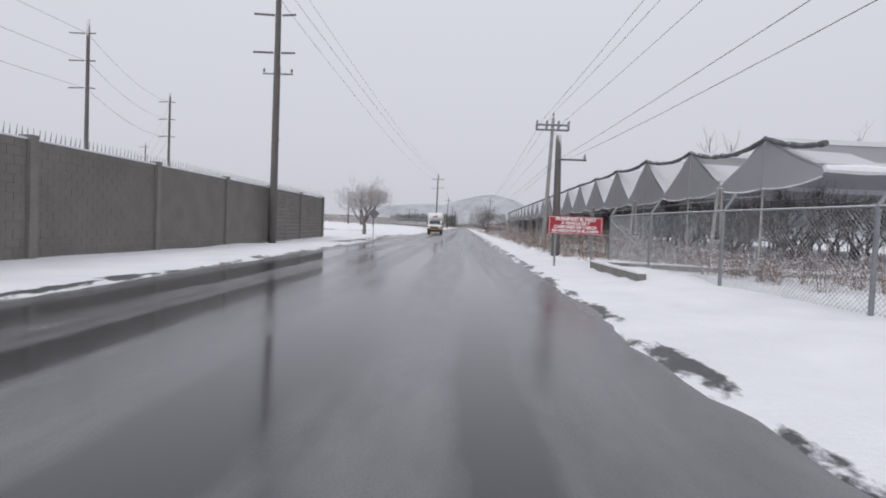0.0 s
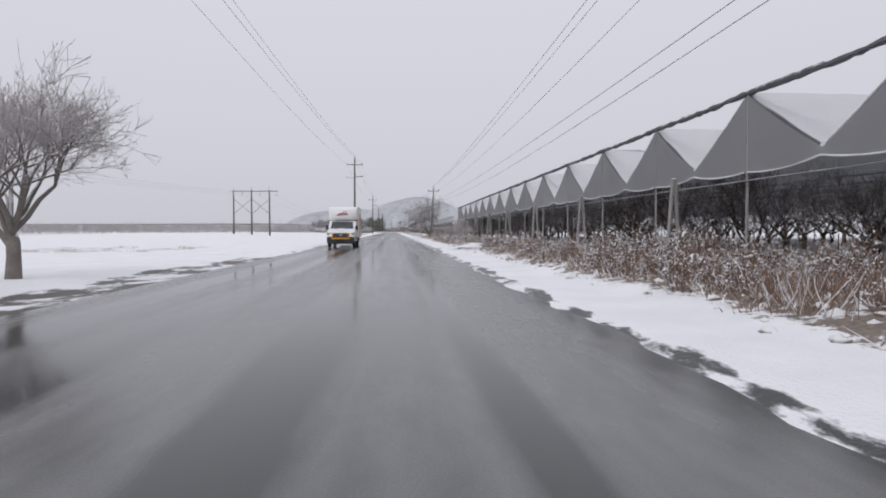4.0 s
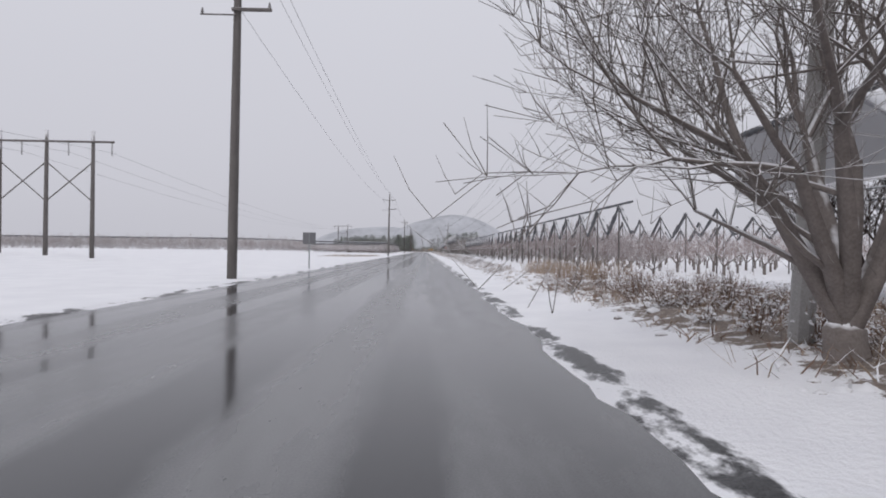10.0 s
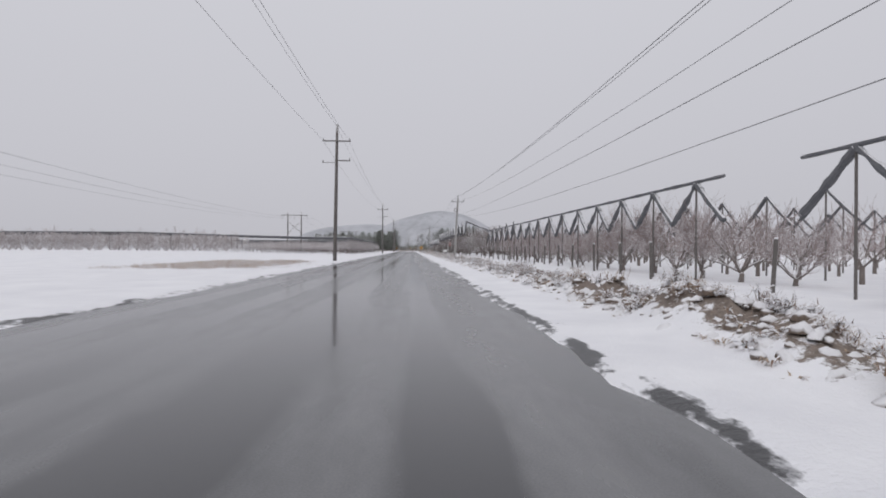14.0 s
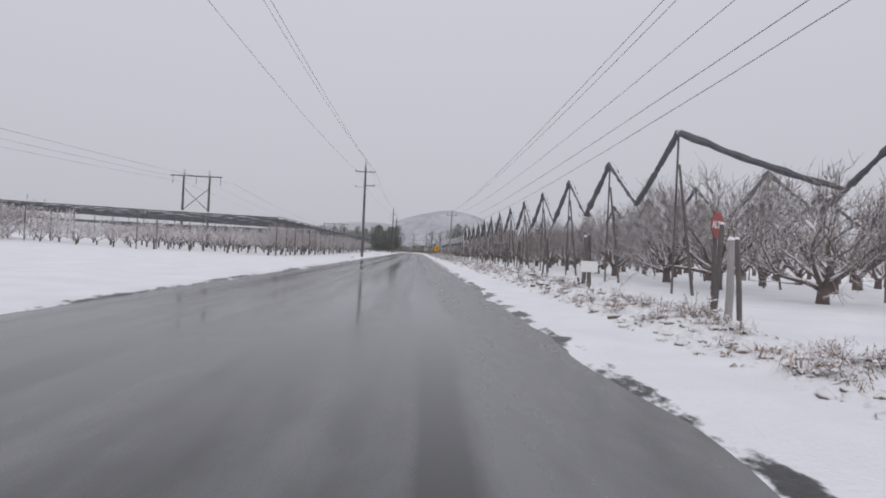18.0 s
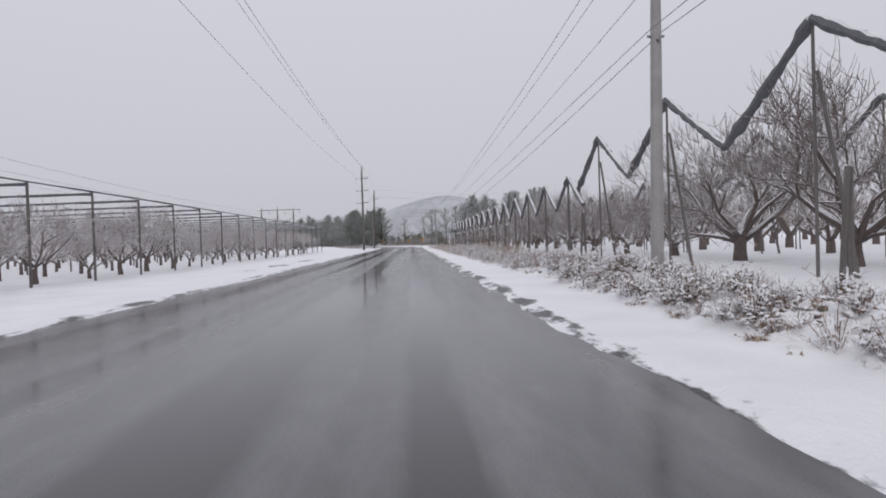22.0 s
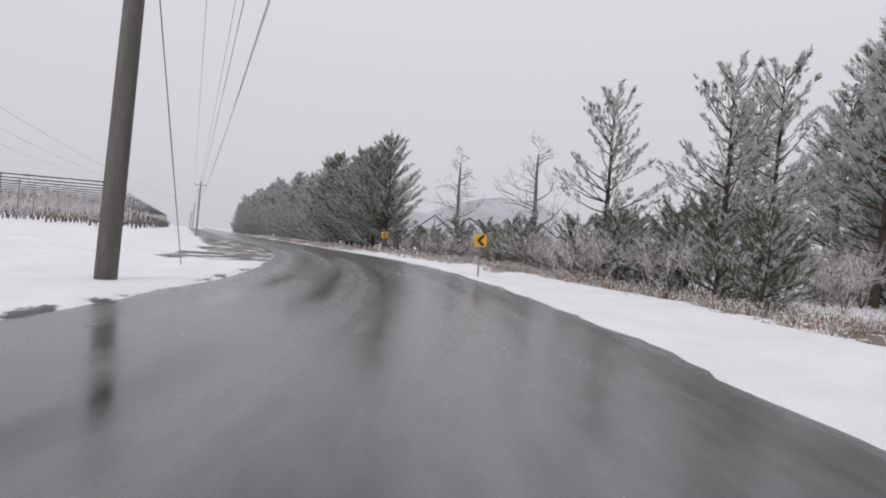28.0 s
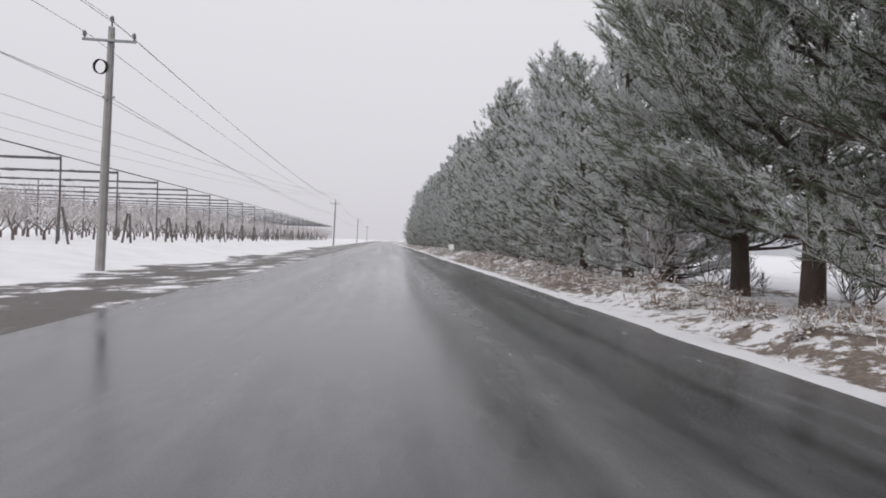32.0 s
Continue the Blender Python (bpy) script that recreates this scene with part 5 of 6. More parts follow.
def tent_bay(k):
    """One gabled bay of grey hail net: post, two sloping nets, gable curtain, snow and ridge roll."""
    y, x0, x1, dip, hem = ridge_y(k), 9.4, 46.0, 2.98, 2.62
    top = ridge_top(k)
    spans = {-1: (y - ridge_y(k + 1)) / 2, 1: (ridge_y(k - 1) - y) / 2 if k else 4.6}
    root = thing("hail_net_bay", (x0, y, 0.1), "gabled grey hail net weighed down by snow over fruit trees", "hail net", "gabled hail nets")
    b = Build()
    b.tube([(0, 0, -0.3), (0, 0, 2.5), (0, 0, top)], [0.042, 0.042, 0.038], 8)
    part("post", b, CONCRETE_POLE, root)
    for side in (-1, 1):
        nx, ny = 20, 8
        low = dip if k or side < 0 else top - 0.1
        half = spans[side]

        def at(i, j, lift=0.0):
            f, g = i / nx, j / ny
            z = top + (low - top) * g - 0.05 * math.sin(g * math.pi) - 0.12 * math.sin(f * 5 * math.pi) ** 2 * math.sin(g * math.pi)
            z += 0.08 * noise.noise((f * 9 + k, g * 3, side))
            return (f * (x1 - x0), side * half * g, z + lift)

        for nm, lift, mtl in (("net", 0.0, NET), ("snow_sheet", 0.04, THINSNOW)):
            b = Build()
            for i in range(nx):
                for j in range(ny):
                    if nm == "snow_sheet" and j < 1 and noise.noise((i * 0.9 + k, 0, side)) > 0.1:
                        continue
                    if nm == "snow_sheet" and k > 17 and side < 0 and noise.noise((i * 0.45, j * 0.3, 4.0)) > 0.02:
                        continue
                    b.quad(at(i, j, lift), at(i + 1, j, lift), at(i + 1, j + 1, lift), at(i, j + 1, lift))
            part(nm, b, mtl, root, "", True)
        # the gable curtain: hung from ridge to valley, its hem drooping in a curve
        b = Build()
        steps = 8
        for q in range(steps):
            e0, e1 = q / steps, (q + 1) / steps
            roof = [top + (low - top) * e - 0.08 * math.sin(e * math.pi) - 0.03 for e in (e0, e1)]
            foot = [hem + 0.12 * e - 0.10 * math.sin(e * math.pi) for e in (e0, e1)]
            b.quad((-0.03, side * half * e0, foot[0]), (-0.03, side * half * e1, foot[1]), (-0.02, side * half * e1, max(roof[1], foot[1] + 0.02)), (-0.02, side * half * e0, roof[0]))
        part("gable_curtain", b, NET, root, "grey net gable hanging under the ridge")
        b = Build()
        slack = 0.04 if k < 14 else 0.07 * (k - 13)
        meet = (top + ridge_top(k - side)) / 2 if k else top
        lumpy(b, (0, 0, top + 0.02), (0, side * half, meet + 0.02 - (slack if side < 0 else 0.04 if k < 15 else 0.07 * (k - 14))), 0.085, slack * 0.3, k * 3.1, 0.2)
        part("ridge_roll", b, ROLL, root, "dark rolled net along the ridge line")
        b = Build()
        lumpy(b, (-0.06, side * 0.1, hem + 0.02), (-0.06, side * half, hem + 0.14), 0.024, 0.10, k + side, 0.2)
        part("hem_snow", b, NETSNOW, root, "snow lying along the hem of the gable net")
    b = Build()
    lumpy(b, (0.0, -spans[-1], dip - 0.02), (x1 - x0, -spans[-1], dip - 0.1), 0.12, 0.0, k, 1.0)
    part("valley_snow", b, NETSNOW, root)
    for px in (9.0, 18.0, 27.0):
        b = Build()
        b.tube([(px, 0, -0.3), (px, 0, top - 0.1)], [0.045, 0.04], 6)
        part("post", b, CONCRETE_POLE, root)
    return root


for k in range(20):
    tent_bay(k)


def a_frame(x, y, h, spread, mtl, label, r=0.07, turn=0.0, rungs=1, z=0.1, group="anchor frames", cap=False):
    root = thing("a_shaped_post", (x, y, z), label, "anchor post", group, turn)
    for e in (-1, 1):
        b = Build()
        b.box((-r, -r, -0.3), (r, r, h), bevel=0.012)
        for i, v in enumerate(b.v):
            g = 1 - max(v[2], 0) / h
            b.v[i] = (v[0] + e * (spread * g + r), v[1], v[2])
        part("leg", b, mtl, root)
    for q in range(rungs):
        zz = h * (0.35 + 0.3 * q)
        g = spread * (1 - zz / h)
        b = Build()
        b.box((-g - r, -r * 0.7, zz - 0.05), (g + r, r * 0.7, zz + 0.05), bevel=0.01)
        part("rung", b, mtl, root)
    if cap:
        b = Build()
        b.box((-0.09, -0.07, h), (0.09, 0.07, h + 0.07), bevel=0.025)
        part("snow_cap", b, NETSNOW, root)
    return root


frame0 = a_frame(8.3, 98.6, 2.65, 0.26, CONCRETE_POLE, "pale concrete A-shaped anchor frame under the hail net", 0.045, 20)
for k in range(1, 12):
    copy_thing(frame0, pose(8.3, 98.6 - 8.2 * k - 0.06 * k * k, 0.1, 0, 0, 20))


def zig_bay(step, top, dip, roll, ridge, brace, twin=False, seed=0, ways=(-1, 1)):
    """A net frame bay: post at the peak and the net rolled up along both sloping cables."""
    root = thing("net_frame_bay", (0, 0, 0.1), "bare net frame with dark nets rolled along zigzag cables", "net frame", "rolled net frames")
    if twin:
        for e in (-0.16, 0.16):
            b = Build()
            b.tube([(0.0, e, -0.3), (0.0, e * 0.6, top)], [0.032, 0.028], 6)
            part("post", b, WOOD, root)
        for q in range(3):
            b = Build()
            b.tube([(0, -0.14, 1.5 + 0.7 * q), (0, 0.14, 1.5 + 0.7 * q)], [0.02, 0.02], 5)
            part("rung", b, WOOD, root)
    else:
        b = Build()
        b.tube([(0, 0, -0.3), (0, 0, top)], [0.038, 0.034], 6)
        part("post", b, WOOD, root)
    if brace:
        b = Build()
        b.tube([(0.45, -0.55, -0.1), (0.05, -0.04, top * 0.8)], [0.05, 0.04], 6)
        part("brace", b, WOOD, root)
        for g in (0.30, 0.55):
            b = Build()
            f = g / 0.8
            b.tube([(0, 0, top * g), (0.45 - 0.40 * f, -0.55 + 0.51 * f, top * g - 0.05)], [0.022, 0.022], 5)
            part("rung", b, WOOD, root)
    for e in ways:
        b = Build()
        lumpy(b, (0, 0.02 * e, top), (0, e * step / 2, dip), roll, 0.05, seed + e * 5, 0.16)
        part("rolled_net", b, ROLL, root)
    if ridge:
        b = Build()
        lumpy(b, (0, -step / 2, top + 0.05), (0, step / 2, top + 0.05), roll * 0.75, 0.0, seed)
        part("ridge_roll", b, ROLL, root)
    return root


near2 = zig_bay(3.486, 3.3, 2.0, 0.085, True, False, seed=1)
deep2 = zig_bay(3.486, 3.3, 2.0, 0.075, False, False, seed=2)
first = [True, True]
for y0, cnt in ((119.8, 14), (172.2, 16)):
    for k in range(cnt):
        for r, x in enumerate((9.67, 14.9, 20.1, 25.3)):
            src = near2 if r == 0 else deep2
            m = pose(x, y0 + 3.486 * k + (1.0 if r % 2 else 0), 0.1, 0, 0, RNG.choice((0, 180)))
            if first[min(r, 1)]:
                src.matrix_basis = m
                first[min(r, 1)] = False
            else:
                copy_thing(src, m)
near3 = zig_bay(6.81, 5.3, 3.25, 0.11, False, True, seed=3)
end3 = zig_bay(6.81, 5.3, 3.25, 0.11, False, True, seed=4, ways=(1,))
end3.matrix_basis = pose(8.4, 240.95, 0.1)
first3 = True
for k in range(13):
    for x in (8.4, 15.6, 22.8):
        if k == 0 and x < 9:
            continue
        m = pose(x, 240.95 + 6.81 * k, 0.1)
        if first3:
            near3.matrix_basis = m
            first3 = False
        else:
            copy_thing(near3, m)
b = Build()
lumpy(b, (8.4, 240.9, 5.4), (12.9, 239.4, 3.62), 0.12, 0.1, 4.0, 0.25)
solo("rolled_net_end", b, ROLL, "dark rolled net drooping from the first frame peak", "hail net")
near4 = zig_bay(4.95, 4.05, 2.5, 0.10, False, False, True, seed=5)
first4 = True
for k in range(17):
    for x in (8.2, 14.2, 20.2):
        m = pose(x, 327.0 + 5.1 * k, 0.1) @ Matrix.Diagonal((1, 1.03, 1, 1))
        if first4:
            near4.matrix_basis = m
            first4 = False
        else:
            copy_thing(near4, m)
# a further frame behind the outer bend
for r, y in enumerate((470.4, 477.0)):
    for k in range(9):
        copy_thing(deep2, pose(-3.9 + 3.6 * k + 1.2 * r, y + 0.12 * k, 0.9, 0, 0, 90) @ Matrix.Diagonal((1, 1.03, 1, 1)))
# short stakes in front of the frames
stake = None
for y0, cnt in ((121.5, 14), (173.9, 16)):
    for k in range(cnt):
        if stake is None:
            stake = thing("anchor_stake", (8.9, y0, 0.1), "stout weathered wooden stake in the snow", "stake", "anchor stakes")
            b = Build()
            b.tube([(0, 0, -0.2), (0.02, 0, 0.7), (0.03, 0, 1.35)], [0.055, 0.052, 0.05], 8)
            post = part("post", b, WOOD, stake)
            b = Build()
            b.tube([(0.03, 0, 1.34), (0.03, 0, 1.40)], [0.05, 0.03], 8)
            part("snow_cap", b, NETSNOW, post)
        else:
            copy_thing(stake, pose(8.9 + RNG.uniform(-0.1, 0.1), y0 + 3.486 * k, 0.1, RNG.uniform(-3, 3), RNG.uniform(-3, 3), 0))
pair = a_frame(6.6, 244.3, 1.95, 0.16, WOOD, "pair of weathered leaning anchor posts", 0.035, 35, 0)
for k in range(1, 12):
    copy_thing(pair, pose(6.5 + RNG.uniform(-0.2, 0.2), 244.3 + 6.81 * k, 0.1, 0, RNG.uniform(-5, 5), 35 + RNG.uniform(-20, 20)))
pair = a_frame(5.5, 330.0, 1.8, 0.2, GREYBARK, "A-shaped pair of anchor posts capped with snow", 0.023, 10, 1, cap=True)
for k in range(1, 16):
    copy_thing(pair, pose(5.4 + RNG.uniform(-0.2, 0.2), 330.0 + 4.95 * k, 0.1, 0, RNG.uniform(-4, 4), 10 + RNG.uniform(-15, 15)))


# ---- flat net frames on the left ----
def flat_row(length, h, gap, label, roll=0.07):
    """A cross row of a flat frame: front post, deeper posts and the net rolled along the top cable."""
    root = thing("flat_net_frame", (0, 0, 0.1), label, "net frame", "flat net frames")
    b = Build()
    b.tube([(0, 0, -0.3), (0, 0, h)], [0.05, 0.045], 6)
    part("post", b, WOOD, root)
    b = Build()
    high = h + 0.85 if length > 100 else h - 0.05
    turn_x = 42 if length > 100 else length
    lumpy(b, (0, 0, h), (-turn_x, 0, high), roll, 0.12, 1.0, 0.6, sides=6)
    if turn_x < length:
        lumpy(b, (-turn_x, 0, high), (-length, 0, high), roll, 0.12, 1.0, 0.6, sides=6)
    part("rolled_net", b, ROLL, root)
    x = gap
    while x < min(length, 60):
        b = Build()
        b.tube([(-x, 0, -0.3), (-x, 0, h + (high - h) * min(1, x / turn_x))], [0.045, 0.04], 5)
        part("post", b, WOOD, root)
        x += gap
    return root


short = flat_row(46, 3.35, 7.5, "flat orchard frame with dark nets rolled along its cables")
long_row = flat_row(215, 3.35, 12, "long flat orchard frame with rolled nets across a snow field", 0.10)
for k in range(28):
    y = 274.3 + 3.915 * k
    src = long_row if k < 9 else short
    if k in (0, 9):
        src.matrix_basis = pose(-12.25, y, 0.1)
    else:
        copy_thing(src, pose(-12.25, y, 0.1))
b = Build()
lumpy(b, (-12.25, 274.3, 3.52), (-12.25, 380, 3.52), 0.035, 0.0, 2.0, 1.9, sides=5)
solo("edge_cable", b, ROLL, "edge cable along the top of the flat net frames", "cable")
row2 = flat_row(40, 4.25, 8, "flat orchard frame with rolled nets beside the bend", 0.10)
start, ahead = along(476, -20.0), Vector((-math.sin(TURN), math.cos(TURN), 0))
for k in range(30):
    p = start + ahead * (6.3 * k)
    m = pose(p.x, p.y, 0.42, 0, 0, math.degrees(TURN))
    if k == 0:
        row2.matrix_basis = m
    else:
        copy_thing(row2, m)
p, q = start, start + ahead * (6.3 * 29)
b = Build()
lumpy(b, (p.x, p.y, 4.8), (q.x, q.y, 4.8), 0.035, 0.0, 2.0, 1.9, sides=5)
solo("edge_cable", b, ROLL, "edge cable along the top of the flat net frames", "cable")
p = along(478, -17.6)
pair = a_frame(p.x, p.y, 1.7, 0.2, WOOD, "leaning pair of anchor posts before the flat frame", 0.05, 60, 0, 0.4)
for k in range(1, 20):
    p = along(478 + 6.3 * k, -17.6)
    copy_thing(pair, pose(p.x, p.y, 0.4, 0, RNG.uniform(-8, 8), 60 + RNG.uniform(-10, 10)))


# ---- signs ----
def words(line, size, x, z, y, mtl, parent, name="lettering"):
    c = bpy.data.curves.new(name, "FONT")
    c.body, c.size, c.align_x, c.align_y, c.extrude = line, size, "CENTER", "CENTER", 0.002
    c.offset = 0.006
    ob = bpy.data.objects.new(name, c)
    scene.collection.objects.link(ob)
    bpy.context.view_layer.update()
    me = bpy.data.meshes.new_from_object(ob.evaluated_get(bpy.context.evaluated_depsgraph_get()))
    scene.collection.objects.unlink(ob)
    me.materials.append(mtl)
    out = new(name, me)
    out.parent = parent
    out.matrix_basis = pose(x, y, z, 90, 0, 0)
    return out


def post(root, x, h, mtl=None, r=0.03, name="post", y=0.0):
    b = Build()
    b.box((x - r, y - r, -0.4), (x + r, y + r, h), bevel=0.006)
    return part(name, b, mtl or STEEL, root)


red = thing("notice_sign", (3.62, 0.5, 0.0), "red notice board with white lettering on two posts", "sign")
post(red, -0.6, 1.1)
post(red, 0.55, 1.1)
b = Build()
b.box((-0.86, -0.045, 1.06), (0.86, -0.015, 1.62), bevel=0.01)
board = part("board", b, REDPAINT, red)
for lo, hi in (((-0.82, -0.052, 1.585), (0.82, -0.046, 1.598)), ((-0.82, -0.052, 1.082), (0.82, -0.046, 1.095)), ((-0.82, -0.052, 1.096), (-0.807, -0.046, 1.584)), ((0.807, -0.052, 1.096), (0.82, -0.046, 1.584))):
    b = Build()
    b.box(lo, hi)
    part("border", b, WHITEPAINT, board)
for line, z, s in (("PROHIBIDO EL PASO", 1.525, 0.135), ("A VEHICULOS Y", 1.403, 0.125), ("CAMIONES DE CARGA", 1.282, 0.132), ("SIN NEGOCIOS EN EL CAMPO", 1.162, 0.108)):
    words(line, s, 0.0, z, -0.048, WHITEPAINT, board)


def diamond(x, y, z, half, front, label, facing=0.0, arrow=False):
    root = thing("warning_sign", (x, y, 0), label, "sign", "", facing)
    post(root, 0.0, z + half * 0.7, STEEL, 0.028, "post", 0.0)
    c = half * 0.06
    outline = [(0, -half), (c, -half + c), (half - c, -c), (half, 0), (half - c, c), (c, half - c), (0, half), (-c, half - c), (-half + c, c), (-half, 0), (-half + c, -c), (-c, -half + c)]
    b = Build()
    b.prism([(p, z + q) for p, q in outline], -0.045, -0.03)
    part("plate", b, front, root)
    if arrow:
        b = Build()
        w = 0.07
        b.prism([(0.03, z - 0.24), (0.03 + 2 * w, z - 0.24), (0.03 + 2 * w, z + 0.02), (-0.02, z + 0.10), (-0.02, z + 0.0), (0.03, z - 0.05)], -0.052, -0.046)
        b.prism([(-0.02, z - 0.04), (0.0, z + 0.2), (-0.22, z + 0.09)], -0.052, -0.046)
        part("arrow", b, BLACKPAINT, root)
    return root


diamond(-7.1, 28.3, 1.88, 0.45, SIGNBACK, "diamond road sign seen from its bare metal back")
diamond(2.6, 298.5, 1.52, 0.43, YELLOWPAINT, "yellow diamond curve warning sign with black arrow", 0, True)
info = thing("road_sign", (-5.87, 124.6, 0), "small rectangular road sign seen from its bare back", "sign")
post(info, 0.0, 2.0)
b = Build()
b.box((-0.35, -0.04, 1.42), (0.35, -0.028, 2.06), bevel=0.004)
part("plate", b, SIGNBACK, info)
b = Build()
b.box((-0.02, -0.055, 1.45), (0.02, -0.042, 2.03), bevel=0.004)
part("brace", b, STEEL, info)


halt = thing("stop_sign", (5.36, 232.4, 0.1), "faded red octagonal stop sign on a leaning wooden post", "sign", "", 38)
b = Build()
b.tube([(0.0, 0.0, -0.3), (-0.02, 0, 0.9), (-0.06, 0, 2.0)], [0.04, 0.038, 0.035], 8)
part("post", b, WOOD, halt)
b = Build()
b.prism([(0.25 * math.cos(math.pi * (q + 0.5) / 4) - 0.05, 1.75 + 0.25 * math.sin(math.pi * (q + 0.5) / 4)) for q in range(8)], -0.055, -0.04)
plate = part("plate", b, REDFADED, halt)
words("ALTO", 0.17, -0.05, 1.75, -0.057, WHITEPAINT, plate)
for x, y, h, mtl, r, lean, label in ((5.22, 232.1, 1.75, WOOD, 0.045, 3, "dark leaning wooden post by the field entrance"), (5.58, 231.9, 1.5, WOOD, 0.045, -4, "dark leaning wooden post by the field entrance"), (5.05, 231.3, 1.45, CONCRETE_POLE, 0.06, 0, "stout pale concrete post by the field entrance"), (5.1, 239.7, 1.7, WOOD, 0.05, 1, "tall weathered wooden post beside the orchard"), (4.9, 239.2, 0.5, WOOD, 0.04, -10, "short leaning wooden stump in the snow"), (-5.9, 398.6, 0.75, WOOD, 0.018, 20, "thin leaning stick in roadside snow"), (-6.1, 401.5, 0.8, WOOD, 0.018, -14, "thin leaning stick in roadside snow")):
    q = thing("wooden_post" if mtl is WOOD else "concrete_post", (x, y, 0.1), label, "post")
    q.matrix_basis = pose(x, y, 0.1, 0, lean, 0)
    b = Build()
    b.tube([(0, 0, -0.3), (0.01, 0, h * 0.5), (0, 0.01, h)], [r * 1.05, r, r * 0.9], 8)
    shaft = part("shaft", b, mtl, q)
    b = Build()
    b.tube([(0, 0.01, h), (0, 0.01, h + r * 0.6), (0, 0.01, h + r)], [r * 0.95, r * 0.8, r * 0.3], 8)
    part("snow_cap", b, NETSNOW, shaft)
board = thing("orchard_board", (5.1, 239.1, 0.1), "pale blank board on a short wooden post", "sign")
b = Build()
b.tube([(0, 0, -0.3), (0, 0, 0.75)], [0.06, 0.055], 8)
part("post", b, WOOD, board)
b = Build()
b.box((-0.27, -0.075, 0.66), (0.24, -0.055, 0.98), bevel=0.006)
part("panel", b, WHITEPAINT, board)
gate = thing("field_gate", (5.6, 290.0, 0.1), "plain wooden rail gate between two posts", "gate", "", -70.6)
for gx in (0.0, 3.6):
    b = Build()
    b.tube([(gx, 0, -0.3), (gx, 0, 1.75)], [0.05, 0.045], 8)
    part("post", b, WOOD, gate)
b = Build()
b.tube([(-0.2, -0.05, 1.62), (3.7, -0.05, 1.66)], [0.035, 0.03], 6)
part("rail", b, WOOD, gate)


def chevron(x, y, z, turn):
    root = thing("chevron_sign", (x, y, 0.05), "yellow chevron sign with black arrowhead on a steel post", "sign", "chevron signs", turn)
    post(root, 0.0, z + 0.2, STEEL, 0.026)
    b = Build()
    b.box((-0.24, -0.042, z - 0.24), (0.24, -0.03, z + 0.24), bevel=0.004)
    part("plate", b, YELLOWPAINT, root)
    b = Build()
    b.prism([(-0.15, z), (0.03, z - 0.2), (0.19, z - 0.2), (0.0, z), (0.19, z + 0.2), (0.03, z + 0.2)], -0.05, -0.0435)
    part("arrowhead", b, BLACKPAINT, root)


chevron(2.35, 413.0, 1.5, 4)
chevron(-0.3, 433.6, 1.42, 10)
chevron(-7.35, 458.6, 1.6, 16)
b = Build()
mark = thing("marker_post", (*along(520, 1.2)[:2], 0), "small white roadside marker plate", "sign")
post(mark, 0, 1.0, WHITEPAINT, 0.03)
b.box((-0.2, -0.04, 0.6), (0.2, -0.03, 1.0))
part("plate", b, WHITEPAINT, mark)


# ---- chain-link fence on a low wall ----
def fence(points, h):
    root = thing("chain_link_fence", (0, 0, 0), "grey chain-link fence with angled tops and a corner brace", "fence")
    mesh = Build()
    for (x0, y0), (x1, y1) in zip(points, points[1:]):
        p, q = Vector((x0, y0, 0)), Vector((x1, y1, 0))
        d = (q - p)
        ln = d.length
        d.normalize()
        up = Vector((0, 0, 1))
        k = -h
        while k < ln:
            for sgn in (1, -1):
                a0, a1 = max(k, 0), min(k + h, ln)
                z0, z1 = (a0 - k, a1 - k)
                if sgn < 0:
                    z0, z1 = h - z0, h - z1
                A, B = p + d * a0 + up * (0.15 + z0), p + d * a1 + up * (0.15 + z1)
                mesh.tube([A, B], [0.0035, 0.0035], 3, cap=False)
            k += 0.085
        b = Build()
        b.tube([p + up * (h + 0.15), q + up * (h + 0.15)], [0.02, 0.02], 6)
        part("top_rail", b, STEEL, root)
    for x, y in points:
        b = Build()
        b.tube([(x, y, -0.3), (x, y, h + 0.15), (x + 0.2, y - 0.05, h + 0.5)], [0.04, 0.036, 0.03], 8)
        part("post", b, STEEL, root)
    tagged(part("wire_mesh", mesh, STEEL, root, "grey diamond wire mesh"), kind="stuff")
    x, y = points[-1]
    b = Build()
    b.tube([(x, y, h), (x + 1.5, y - 0.6, 0.1)], [0.028, 0.028], 6)
    part("brace", b, STEEL, root)


fence([(7.6, -17.5), (6.7, -13.5), (6.0, -9.6), (5.4, -6.0), (5.0, -2.6), (4.9, 1.2)], 1.55)


